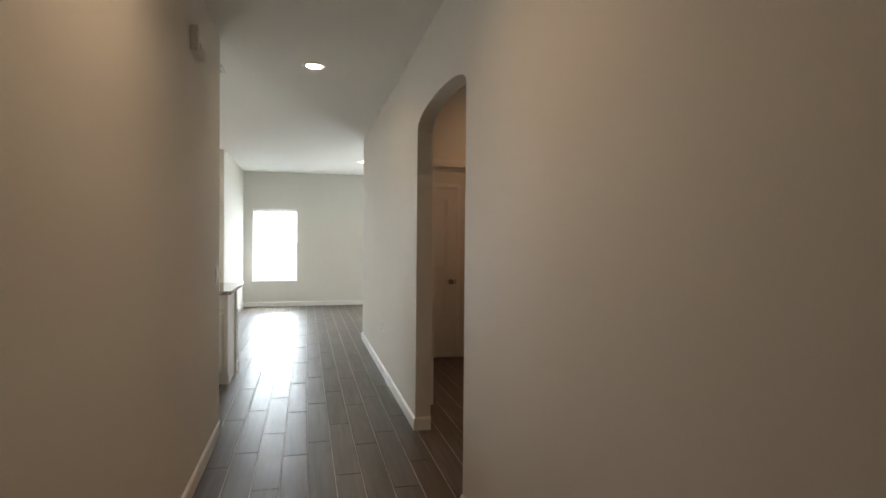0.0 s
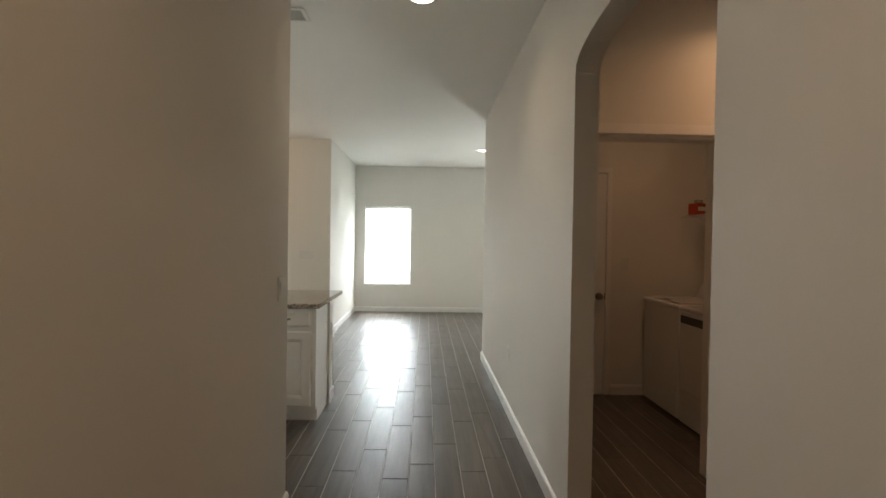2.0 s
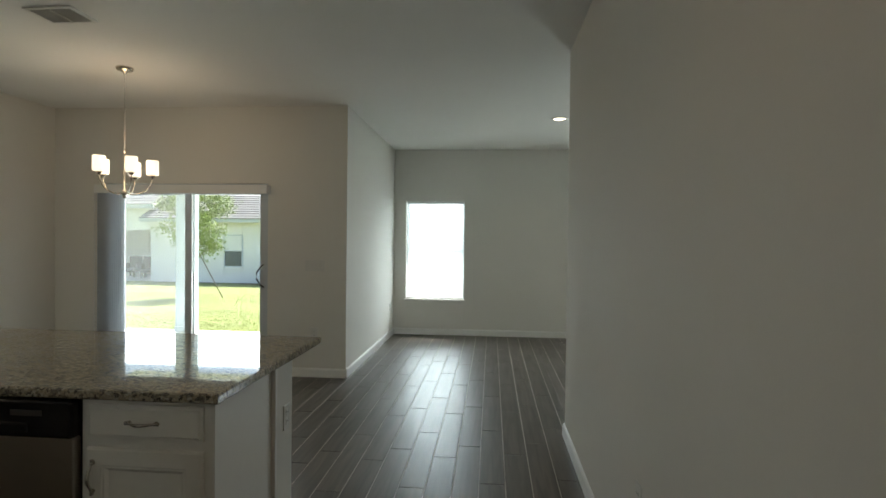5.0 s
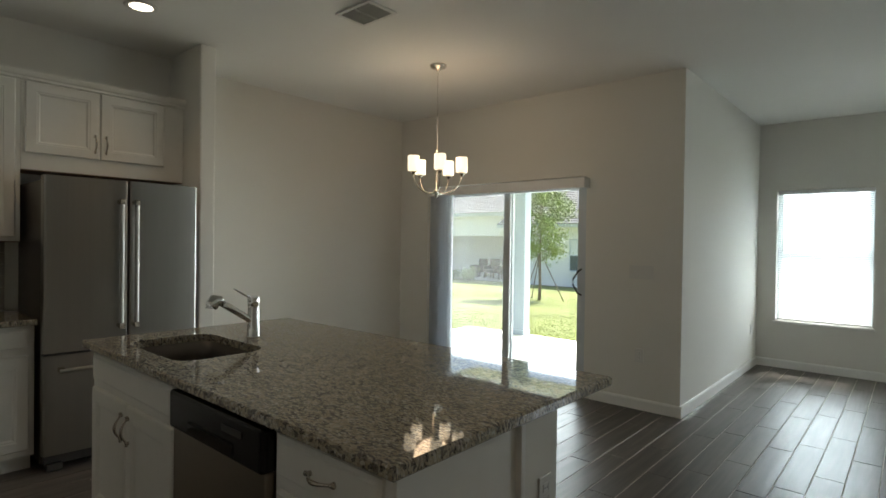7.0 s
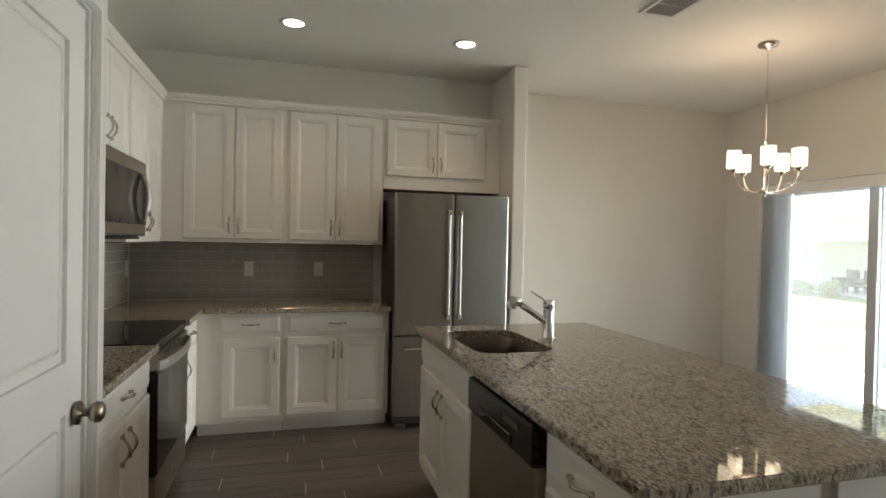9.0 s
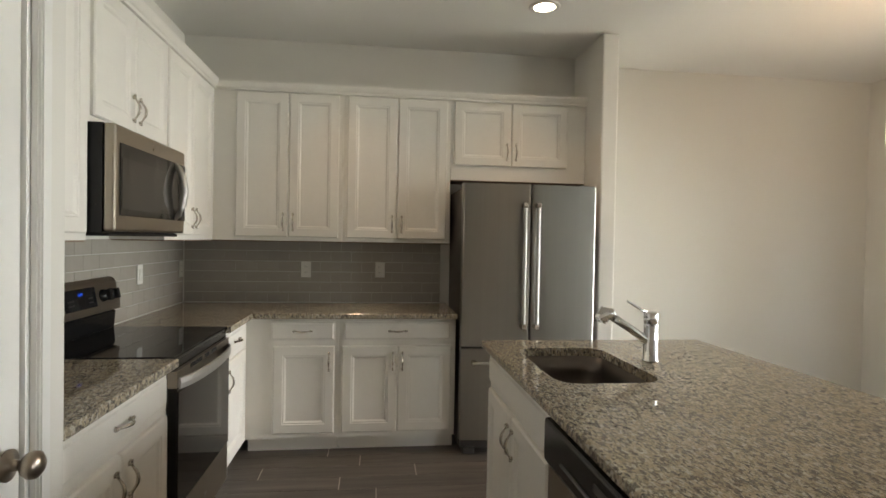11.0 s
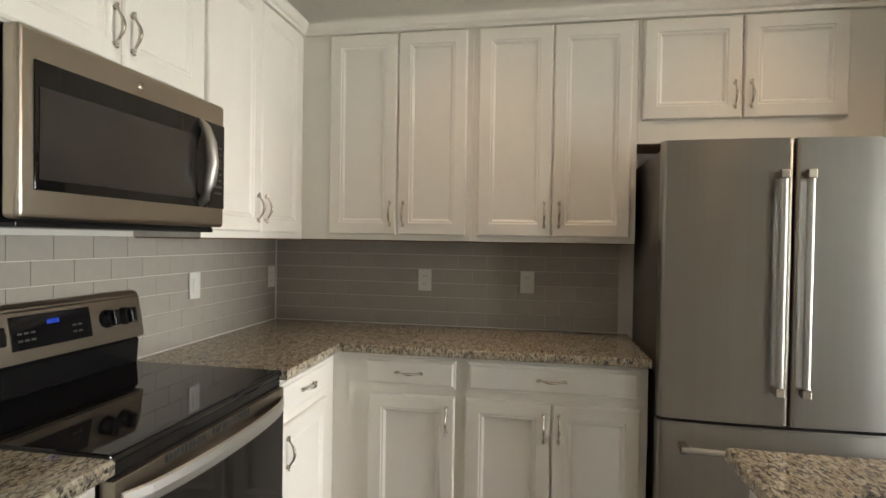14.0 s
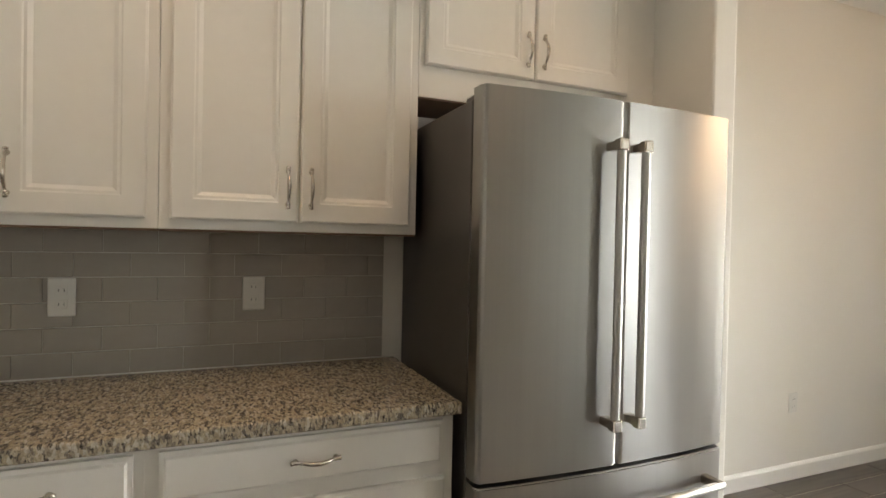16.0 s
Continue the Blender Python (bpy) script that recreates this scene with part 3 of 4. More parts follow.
base_cabinet(east(YB, XF), 4.6235 - YB, [(.17, .555, .52)], [(.15, .557, True)], "white base cabinet with one drawer and one door", depth=.56)
base_cabinet(east(4.624, XF), 5.39 - 4.624, [(.024, .380, .352), (.386, .738, .414)], [(.03, .734, True)], "white base cabinet with wide drawer and two doors", depth=.56)
base_cabinet(north(-3.172, YB), -3.172 - XF - .002, [(.015, .45, .06)], [(.015, .45, True)], "white narrow base cabinet between cooker and corner")
base_cabinet(north(XP - .002, YB), XP - .002 + 2.396, [(.03, .409, .364), (.415, .795, .46)], [(.03, .795, True)], "white base cabinet beside the pantry wall")

wall_cabinet(east(YU + .001, XU), 4.617 - YU - .001, 1.372, 2.42, [(3.895 - YU, 4.244 - YU, 4.213 - YU), (4.25 - YU, 4.588 - YU, 4.28 - YU)], "tall white two-door wall cabinet by the corner", depth=.26)
wall_cabinet(east(4.619, XU), 5.377 - 4.619, 1.372, 2.42, [(.028, .376, .345), (.382, .731, .413)], "tall white two-door wall cabinet above the worktop", depth=.26)
wall_cabinet(east(5.379, XU), YST0 - 5.379 - .002, 1.832, 2.42, [(.02, .435, .405), (.442, .86, .472)], "short white two-door cabinet above the fridge", depth=.26, dz=1.937)
wall_cabinet(north(-3.192, YU), -3.192 - XB - .002, 1.372, 2.42, [(.012, .395, .365), (.401, .79, .431)], "tall white corner wall cabinet", depth=.275)
wall_cabinet(north(-2.41, YU), 3.19 - 2.41, 1.832, 2.42, [(.02, .383, .353), (.389, .76, .419)], "short white cabinet above the microwave", depth=.275, dz=1.86)
wall_cabinet(north(XP - .002, YU), 2.408 + XP - .002, 1.372, 2.42, [(.03, .452, .42), (.458, .81, .49)], "tall white wall cabinet beside the pantry", depth=.275)

# crown moulding along the wall cabinets
def crown(pts_of):
    prof = [(-.02, 2.397), (.003, 2.397), (.004, 2.412), (.014, 2.42), (.024, 2.438), (.027, 2.446), (.027, 2.458), (-.02, 2.458)]
    bm = bmesh.new()
    rows = [[bm.verts.new((*pts_of(u)[k], z)) for u, z in prof] for k in range(len(pts_of(0)))]
    for a, b in zip(rows, rows[1:]):
        for i in range(len(prof)):
            j = (i + 1) % len(prof)
            bm.faces.new((a[i], a[j], b[j], b[i]))
    bm.faces.new(rows[0]); bm.faces.new(rows[-1][::-1])
    structure("trim_crown", bm, CAB, "white stepped crown moulding on the cabinets", "trim")


crown(lambda u: [(XP, YU + .02 + u), (XU + .02 + u, YU + .02 + u), (XU + .02 + u, YST0)])

# worktops, built of stone slabs with an eased nosing
def slab(outline, z0, z1, r=.006):
    bm = bmesh.new()
    prism(bm, outline, "z", z0, z1)
    es = [e for e in bm.edges if abs(e.verts[0].co.z - e.verts[1].co.z) < .001]
    bmesh.ops.bevel(bm, geom=es, offset=r, segments=3, affect="EDGES", profile=.5)
    return bm


XW, YW = -3.675, 4.092
whole("worktop", slab([(XB + .002, YS + .002), (-3.172, YS + .002), (-3.172, YW), (XW - .02, YW), (XW - .005, YW + .006), (XW, YW + .02), (XW, 5.395), (XB + .002, 5.395)], .878, .914), GRANITE, "polished speckled granite corner worktop on white cabinets", "worktop")
whole("worktop", slab([(-2.396, YS + .002), (XP - .001, YS + .002), (XP - .001, YW), (-2.396, YW)], .878, .914), GRANITE, "short polished granite worktop between cooker and pantry", "worktop")

# ---------------------------------------------------------------- island
IX0, IX1, IY0, IY1 = -2.747, -.607, 5.372, 6.49
YI = 5.415
SX0, SX1, SY0, SY1 = -2.55, -1.94, 5.485, 5.875


def rounded(x0, y0, x1, y1, r, n=6):
    pts = []
    for cx, cy, a in ((x1 - r, y1 - r, 0), (x0 + r, y1 - r, 90), (x0 + r, y0 + r, 180), (x1 - r, y0 + r, 270)):
        pts += [(cx + r * math.cos(radians(a + 90 * k / n)), cy + r * math.sin(radians(a + 90 * k / n))) for k in range(n + 1)]
    return pts


def ring_slab(outer, hole, z0, z1):
    """A slab with a cut-out: outer and hole have as many points each."""
    bm = bmesh.new()
    e = .006
    loops = []
    cx, cy = (IX0 + IX1) / 2, (IY0 + IY1) / 2
    def shrink(p):
        return (p[0] - math.copysign(e, p[0] - cx), p[1] - math.copysign(e, p[1] - cy))
    for pts, z in ((hole, z0), (hole, z1), ([shrink(p) for p in outer], z1), (outer, z1 - e), (outer, z0 + e), ([shrink(p) for p in outer], z0)):
        loops.append([bm.verts.new((x, y, z)) for x, y in pts])
    loops.append(loops[0])
    for a, b in zip(loops, loops[1:]):
        for i in range(len(a)):
            j = (i + 1) % len(a)
            bm.faces.new((a[i], a[j], b[j], b[i]))
    return bm


hole = rounded(SX0, SY0, SX1, SY1, .09)
k = len(hole) // 4
outer = []
for (cx, cy), (px, py) in zip(((IX1, IY1), (IX0, IY1), (IX0, IY0), (IX1, IY0)), ((0, -1), (1, 0), (0, 1), (-1, 0))):
    for i in range(k):
        outer.append((cx, cy))
mid = (SX0 + SX1) / 2
def spread(i, p):
    q, s = divmod(i, k)
    f = (s - (k - 1) / 2) / (k - 1)
    (cx, cy) = p
    if q == 0:
        return (IX1, IY1 + min(f, 0) * 1.2) if f < 0 else (IX1 - f * 1.6, IY1)
    if q == 1:
        return (IX0 - min(f, 0) * .25, IY1) if f < 0 else (IX0, IY1 - f * 1.0)
    if q == 2:
        return (IX0, IY0 - min(f, 0) * .16) if f < 0 else (IX0 + f * .4, IY0)
    return (IX1 + min(f, 0) * 1.6, IY0) if f < 0 else (IX1, IY0 + f * .5)
outer = [spread(i, p) for i, p in enumerate(outer)]
whole("island_top", ring_slab(outer, hole, .878, .914), GRANITE, "large polished speckled granite island top with sink cut-out", "worktop")

base_cabinet(pose(-2.715, YI, 0), .943, [(.03, .46, .425), (.466, .91, .50)], [(.03, .91, False)], "white island sink cabinet with two doors", depth=.50, open_top=True)
base_cabinet(pose(-1.132, YI, 0), .492, [(.025, .455, .055)], [(.025, .455, True)], "white island cabinet with drawer and door", depth=.50)
structure("wall_island", B(-2.715, YI + .502, 0, -.632, 6.13, .876, bevel=.004), PAINT, "off-white half wall behind the island cabinets")
structure("baseboard", box(B(-.632, YI + .49, 0, -.618, 6.144, .095, bevel=.002), -2.715, 6.13, 0, -.632, 6.144, .095, bevel=.002), TRIM, "white baseboard round the island half wall", "baseboard")
structure("trim", B(-.652, YI + .488, .1, -.622, YI + .51, .872, bevel=.002), TRIM, "white corner bead on the island end", "trim")

dw = thing("dishwasher", "stainless dishwasher with black control panel", "dishwasher", pose(-1.768, YI, 0))
part("body", B(.012, .01, .1, .628, .49, .872), GASKET, dw)
part("door_panel", B(.014, -.03, .12, .626, .008, .735, bevel=.006), STEELH, dw, "brushed stainless door panel")
bm = B(.012, -.045, .735, .628, .008, .868, bevel=.012, seg=3)
part("control_panel", bm, BLACK, dw, "glossy black control panel with pocket grip")
part("grip", B(.17, -.052, .752, .47, -.040, .79, bevel=.006), CERAM, dw)
part("badge", B(.40, -.0475, .815, .52, -.044, .835), GREY, dw)
part("kick_plate", B(.014, .05, 0, .626, .07, .1), GASKET, dw)

sk = thing("kitchen_sink", "undermount single-bowl stainless steel sink", "sink")
bm = bmesh.new()
loops = []
for q, z, r in ((-.012, .877, .1), (.0, .877, .09), (.004, .80, .085), (.012, .71, .08), (.05, .685, .06), (.16, .68, .02)):
    loops.append([bm.verts.new((x, y, z)) for x, y in rounded(SX0 + q, SY0 + q, SX1 - q, SY1 - q, r)])
for a, b in zip(loops, loops[1:]):
    for i in range(len(a)):
        j = (i + 1) % len(a)
        bm.faces.new((a[i], a[j], b[j], b[i])).smooth = True
bm.faces.new(loops[-1])
part("bowl", bm, SINKM, sk)
part("drain", lathe(bmesh.new(), [(.001, 0), (.055, 0), (.055, .004), (.035, .001), (.001, .001)], (mid, 5.68, .6805)), CHROME, sk)

fc = thing("kitchen_tap", "chrome pull-out kitchen tap with lever", "tap", pose(-2.27, 5.985, .914))
part("tap_body", lathe(bmesh.new(), [(.001, 0), (.033, 0), (.033, .005), (.0285, .009), (.0275, .155), (.0275, .158), (.029, .161), (.029, .198), (.025, .205), (.001, .206)]), CHROME, fc)
part("spout", tube(bmesh.new(), [(0, .01, .07), (0, -.02, .088), (0, -.09, .135), (0, -.165, .182)], [.021, .0175, .017, .017], 16), CHROME, fc)
part("spray_head", tube(bmesh.new(), [(0, -.160, .180), (0, -.178, .196), (0, -.197, .200), (0, -.215, .172), (0, -.218, .160)], [.018, .026, .030, .031, .028], 18), CHROME, fc)
part("lever", tube(bmesh.new(), [(0, -.018, .200), (0, -.05, .216), (0, -.105, .248)], [.006, .0055, .004], 8), CHROME, fc)

# ---------------------------------------------------------------- appliances
rg = thing("cooker", "stainless and black electric range with glass cooktop", "cooker", pose(-2.401, 4.063, 0, 0, 0, 180))
RW = .767
part("body", B(.004, .02, .09, RW - .004, .585, .895), BLACK, rg)
part("cooktop", B(0, -.012, .895, RW, .56, .917, bevel=.006), CERAM, rg, "black ceramic glass cooktop")
bm = bmesh.new()
prism(bm, [(.555, .917), (.548, 1.00), (.56, 1.01), (.56, 1.02), (.588, 1.02), (.588, .917)], "x", .004, RW - .004)
part("console_base", bm, BLACK, rg)
bm = bmesh.new()
prism(bm, [(.522, 1.015), (.549, 1.160), (.560, 1.176), (.580, 1.178), (.588, 1.165), (.588, 1.015)], "x", 0, RW)
bmesh.ops.bevel(bm, geom=list(bm.edges), offset=.006, segments=2, affect="EDGES")
con = part("console", bm, STEELH, rg, "sloped stainless control console")
tilt = math.degrees(math.atan2(.027, .145))
def on_console(x, z, dy=0.0):
    return pose(x, .522 + (z - 1.015) * .186 + dy, z, -tilt, 0, 0)
for x in (.13, .205, .60, .675):
    k = part("knob", tube(bmesh.new(), [(0, .004, 0), (0, -.012, 0), (0, -.014, 0), (0, -.032, 0)], [.031, .030, .026, .025], 18), BLACK, con)
    k.matrix_basis = on_console(x, 1.095)
    part("knob_grip", B(-.013, -.046, -.026, .013, -.018, .026, bevel=.005), BLACK, rg).matrix_basis = on_console(x, 1.095)
k = part("display", B(-.135, -.004, -.048, .135, .002, .048, bevel=.002), CERAM, con)
k.matrix_basis = on_console(.40, 1.097)
for i in range(3):
    k = part("digit", box(B(-.0045, -.0055, -.007, -.0025, -.0042, .007), .0025, -.0055, -.007, .0045, -.0042, .007), LED, con, "blue lit clock digit")
    k.matrix_basis = on_console(.385 + i * .014, 1.118)
for i in range(10):
    k = part("button", B(-.007, -.0055, -.003, .007, -.0042, .003), GREY, con)
    k.matrix_basis = on_console(.29 + (i % 5) * .02 + (.12 if i % 5 > 2 else 0), 1.075 + .02 * (i // 5))
part("oven_door", box(B(.004, -.02, .30, RW - .004, .018, .79, bevel=.004), .004, -.004, .86, RW - .004, .02, .892), BLACK, rg, "black glass oven door")
part("vent_strip", B(.004, -.02, .791, RW - .004, .018, .86, bevel=.003), STEELH, rg, "stainless vent strip")
part("oven_glass", B(.012, -.024, .305, RW - .012, -.019, .775, bevel=.002), DGLASS, rg)
for i in range(22):
    x = .16 + i * .0145 + (.03 if i > 10 else 0) + (.03 if i > 15 else 0)
    part("vent_slot", B(x, -.0215, .838, x + .008, -.0195, .856), DSLOT, rg)
bm = bmesh.new()
for i in range(13):
    u = i / 12
    x = .02 + u * (RW - .04)
    y = -.022 - .045 * (1 - (2 * u - 1) ** 2) ** .6
    vs = [bm.verts.new((x, y - d, z)) for d, z in ((0, .785), (.006, .788), (.008, .808), (.006, .828), (0, .832), (-.004, .808))]
    if i:
        for j in range(6):
            bm.faces.new((prev[j], prev[(j + 1) % 6], vs[(j + 1) % 6], vs[j]))
    else:
        bm.faces.new(vs)
    prev = vs
bm.faces.new(prev[::-1])
part("oven_handle", bm, STEEL, rg, "bowed stainless oven handle")
part("drawer", B(.004, -.018, .10, RW - .004, .018, .292, bevel=.004), STEELH, rg, "stainless storage drawer")
part("badge", B(.37, -.021, .19, .40, -.0178, .205, bevel=.001), STEEL, rg)
part("plinth", B(.03, .06, 0, RW - .03, .58, .09), BLACK, rg)

mw = thing("microwave", "stainless over-range microwave with black glass door", "microwave", pose(-2.396, 3.824, 0, 0, 0, 180))
MW = .765
part("body", B(0, .018, 1.402, MW, .357, 1.828), BLACK, mw)
part("bottom_plate", B(.02, -.0, 1.390, MW - .02, .35, 1.403, bevel=.003), BLACK, mw)
part("front_frame", B(0, -.028, 1.408, MW, .016, 1.828, bevel=.011, seg=3), STEELH, mw, "brushed stainless front frame")
part("door_glass", B(.037, -.032, 1.472, .665, -.027, 1.758, bevel=.002), DGLASS, mw, "dark glass door")
part("window", B(.048, -.0335, 1.496, .600, -.0318, 1.700, bevel=.0005), MESHG, mw, "grey perforated see-through window")
part("keypad", B(.67, -.032, 1.472, MW - .006, -.027, 1.758, bevel=.002), DGLASS, mw)
for i in range(8):
    part("key", B(.70, -.0335, 1.52 + i * .022, .742, -.0318, 1.527 + i * .022), GREY, mw)
bm = bmesh.new()
tube(bm, [(.625, -.028, 1.478), (.626, -.048, 1.50), (.627, -.066, 1.55), (.627, -.074, 1.615), (.627, -.066, 1.68), (.626, -.048, 1.73), (.625, -.028, 1.752)], [.011, .015, .018, .019, .018, .015, .011], 12)
part("door_handle", bm, STEEL, mw, "bowed stainless door handle")
part("badge", lathe(bmesh.new(), [(.001, 0), (.011, 0), (.011, .0015), (.001, .0015)]), NICKEL, mw).matrix_basis = pose(.36, -.0275, 1.787, 90, 0, 0)

fr = thing("refrigerator", "stainless french-door refrigerator with bottom freezer", "refrigerator", pose(-3.66, 5.405, 0, 0, 0, 90))
FW = .893
part("case", B(.008, .025, .04, FW - .008, .60, 1.745, bevel=.004), GREY, fr, "dark grey painted steel case")
part("gasket", B(.014, .0, .10, FW - .014, .027, 1.75), GASKET, fr)


def bowed(x0, x1, z0, z1, bow, label, name, y0=0.0):
    """A door skin with a gentle bow across the whole fridge front."""
    bm = bmesh.new()
    n = 44
    def fy(x):
        u = 2 * x / FW - 1
        return -.062 - bow * (1 - u * u)
    outl = [(x0, y0)]
    outl += [(x0 + .0, fy(x0) + .012), (x0 + .004, fy(x0) + .003)]
    outl += [(x0 + .012 + (x1 - x0 - .024) * i / n, fy(x0 + .012 + (x1 - x0 - .024) * i / n)) for i in range(n + 1)]
    outl += [(x1 - .004, fy(x1) + .003), (x1, fy(x1) + .012), (x1, y0)]
    prism(bm, outl, "z", z0, z1)
    bmesh.ops.bevel(bm, geom=[e for e in bm.edges if abs(e.verts[0].co.z - e.verts[1].co.z) < .001 and min(e.verts[0].co.y, e.verts[1].co.y) < -.05 and max(e.verts[0].co.y, e.verts[1].co.y) < -.03], offset=.005, segments=2, affect="EDGES")
    return part(name, bm, DOORSTEEL, fr, label)


dl = bowed(0, .4435, .712, 1.768, .022, "brushed stainless door", "door")
dr = bowed(.4495, FW, .712, 1.768, .022, "brushed stainless door", "door")
fd = bowed(0, FW, .105, .700, .022, "brushed stainless freezer drawer", "freezer_drawer")
for d, x in ((dl, .393), (dr, .480)):
    bm = tube(bmesh.new(), [(x, -.132, .845), (x, -.132, .87), (x, -.132, 1.61), (x, -.132, 1.635)], .0125, 14)
    h = part("handle", bm, STEEL, d, "round stainless bar handle")
    for z in (.85, 1.63):
        part("handle_post", box(B(x - .014, -.132, z - .012, x + .014, -.075, z + .012, bevel=.004), x - .0145, -.146, z - .017, x + .0145, -.118, z + .017, bevel=.004), NICKEL, d)
bm = tube(bmesh.new(), [(.07, -.128, .615), (.25, -.142, .615), (FW / 2, -.147, .615), (FW - .25, -.142, .615), (FW - .07, -.128, .615)], .0125, 14)
part("handle", bm, STEEL, fd, "long stainless freezer handle")
for x in (.085, FW - .085):
    part("handle_post", B(x - .014, -.135, .602, x + .014, -.06, .628, bevel=.004), NICKEL, fd)
for x in (.03, FW - .11):
    part("hinge_cover", B(x, -.04, 1.747, x + .08, .12, 1.772, bevel=.008), GREY, fr)
    part("foot", B(x, -.03, 0, x + .08, .06, .045, bevel=.008), GREY, fr)
part("grille", B(.02, .0, .03, FW - .02, .03, .10), GREY, fr)

# ---------------------------------------------------------------- lights
def downlight(x, y, watts, label="lit white recessed ceiling downlight"):
    d = thing("downlight", label, "downlight", pose(x, y, H), "recessed downlights")
    bm = bmesh.new()
    lathe(bm, [(.066, -.001), (.068, -.006), (.085, -.009), (.096, -.004), (.097, -.0005)], (0, 0, 0), 32)
    bmesh.ops.delete(bm, geom=[f for f in bm.faces if len(f.verts) > 4], context="FACES")
    part("trim_ring", bm, WPLAST, d)
    part("lens", lathe(bmesh.new(), [(.001, -.0045), (.066, -.004), (.067, -.001), (.001, -.001)], seg=32), CAN_GLOW, d, "glowing warm white lens")
    lamp("downlight_beam", "AREA", pose(x, y, H - .03), watts, (1, .55, .29) if x > 1.5 else WARM, size=.13, shape="DISK", spread=150 if x > -2 else 100)


# the laundry one at (2.0, 5.3) is unseen, added to brighten that room
for x, y, wt in ((.137, 4.52, .3), (-3.42, 4.66, .3), (-3.42, 5.86, .3), (1.06, 9.85, .8), (2.05, 3.98, .62), (2.0, 5.3, .32), (-.02, 1.6, .68)):
    downlight(x, y, wt)

ch = thing("chandelier", "brushed nickel five-arm chandelier with lit frosted shades", "chandelier", pose(-2.72, 7.85, 0))
part("canopy", lathe(bmesh.new(), [(.001, H), (.066, H), (.068, H - .006), (.06, H - .022), (.02, H - .03), (.008, H - .05), (.001, H - .05)]), NICKEL, ch)
bm = bmesh.new()
z = H - .045
i = 0
while z > 2.115:
    pts = [(.006 * math.cos(a) if i % 2 else 0, 0 if i % 2 else .006 * math.cos(a), z - .012 + .014 * math.sin(a)) for a in [k * math.tau / 8 for k in range(9)]]
    tube(bm, pts, .0011, 5)
    z -= .0245
    i += 1
part("chain", bm, NICKEL, ch)
part("cord", tube(bmesh.new(), [(.004, 0, H - .04), (.004, .002, 2.5), (.003, 0, 2.135)], .0012, 5), WPLAST, ch)
part("stem", lathe(bmesh.new(), [(.001, 2.155), (.006, 2.155), (.007, 2.135), (.007, 1.835), (.022, 1.830), (.026, 1.810), (.022, 1.795), (.012, 1.790), (.014, 1.780), (.006, 1.765), (.001, 1.763)]), NICKEL, ch)
for k in range(5):
    a = radians(31 + 72 * k)
    c, s = math.cos(a), math.sin(a)
    pts = [(.015, 1.810), (.06, 1.800), (.105, 1.810), (.15, 1.830), (.18, 1.865), (.20, 1.910), (.205, 1.950)]
    part("arm", tube(bmesh.new(), [(r * c, r * s, z) for r, z in pts], .0055, 8), NICKEL, ch)
    part("cup", lathe(bmesh.new(), [(.001, 1.945), (.012, 1.945), (.022, 1.957), (.027, 1.969), (.001, 1.970)], (.205 * c, .205 * s, 0), 14), NICKEL, ch)
    part("shade", lathe(bmesh.new(), [(.030, 1.969), (.046, 1.971), (.0475, 1.995), (.0465, 2.090), (.042, 2.092), (.043, 1.995), (.03, 1.977)], (.205 * c, .205 * s, 0), 20), SHADE_GLOW, ch, "lit frosted white glass shade")
lamp("chandelier_glow", "POINT", pose(-2.72, 7.85, 2.2), 2.2, (1, .72, .48), radius=.16)

# ---------------------------------------------------------------- ceiling and wall fittings
def register(x0, y0, x1, y1, label, n=9):
    d = thing("ceiling_vent", label, "vent")
    part("backing", B(x0 + .02, y0 + .02, H - .004, x1 - .02, y1 - .02, H - .001), DSLOT, d)
    z0, z1 = H - .012, H - .001
    part("frame", box(box(box(B(x0, y0, z0, x1, y0 + .025, z1, bevel=.003), x0, y1 - .025, z0, x1, y1, z1, bevel=.003), x0, y0 + .025, z0, x0 + .025, y1 - .025, z1), x1 - .025, y0 + .025, z0, x1, y1 - .025, z1), WPLAST, d)
    for k in range(n):
        y = y0 + .034 + (y1 - y0 - .075) * k / (n - 1)
        part("slat", prism(bmesh.new(), [(y, H - .004), (y + .003, H - .004), (y + .014, H - .014), (y + .011, H - .014)], "x", x0 + .025, x1 - .025), VENTM, d)
    part("divider", B((x0 + x1) / 2 - .006, y0 + .025, H - .016, (x0 + x1) / 2 + .006, y1 - .025, H - .004), VENTM, d)


register(-2.56, 6.69, -2.24, 6.93, "white slatted ceiling air vent")
register(-.92, 4.70, -.60, 4.90, "small white slatted ceiling air vent", 6)


def outlet(m, label, gangs=1, kind="outlet"):
    """A cover plate in the local x-z plane facing -y."""
    w = .072 + .046 * (gangs - 1)
    d = thing(kind + "_plate", label, kind, m, "wall plates")
    part("plate", B(-w / 2, -.006, -.058, w / 2, 0, .058, bevel=.003), WPLAST, d)
    for g in range(gangs):
        x = (g - (gangs - 1) / 2) * .046
        if kind == "outlet":
            for z in (-.021, .021):
                r = part("receptacle", B(x - .016, -.008, z - .014, x + .016, -.006, z + .014, bevel=.002), WPLAST, d)
                part("slots", box(B(x - .008, -.0085, z - .004, x - .006, -.0079, z + .005), x + .006, -.0085, z - .004, x + .008, -.0079, z + .005), DSLOT, r)
        else:
            part("rocker", box(B(x - .016, -.0085, -.033, x + .016, -.006, .033, bevel=.002), x - .016, -.0105, .0, x + .016, -.0085, .032, bevel=.002), WPLAST, d)


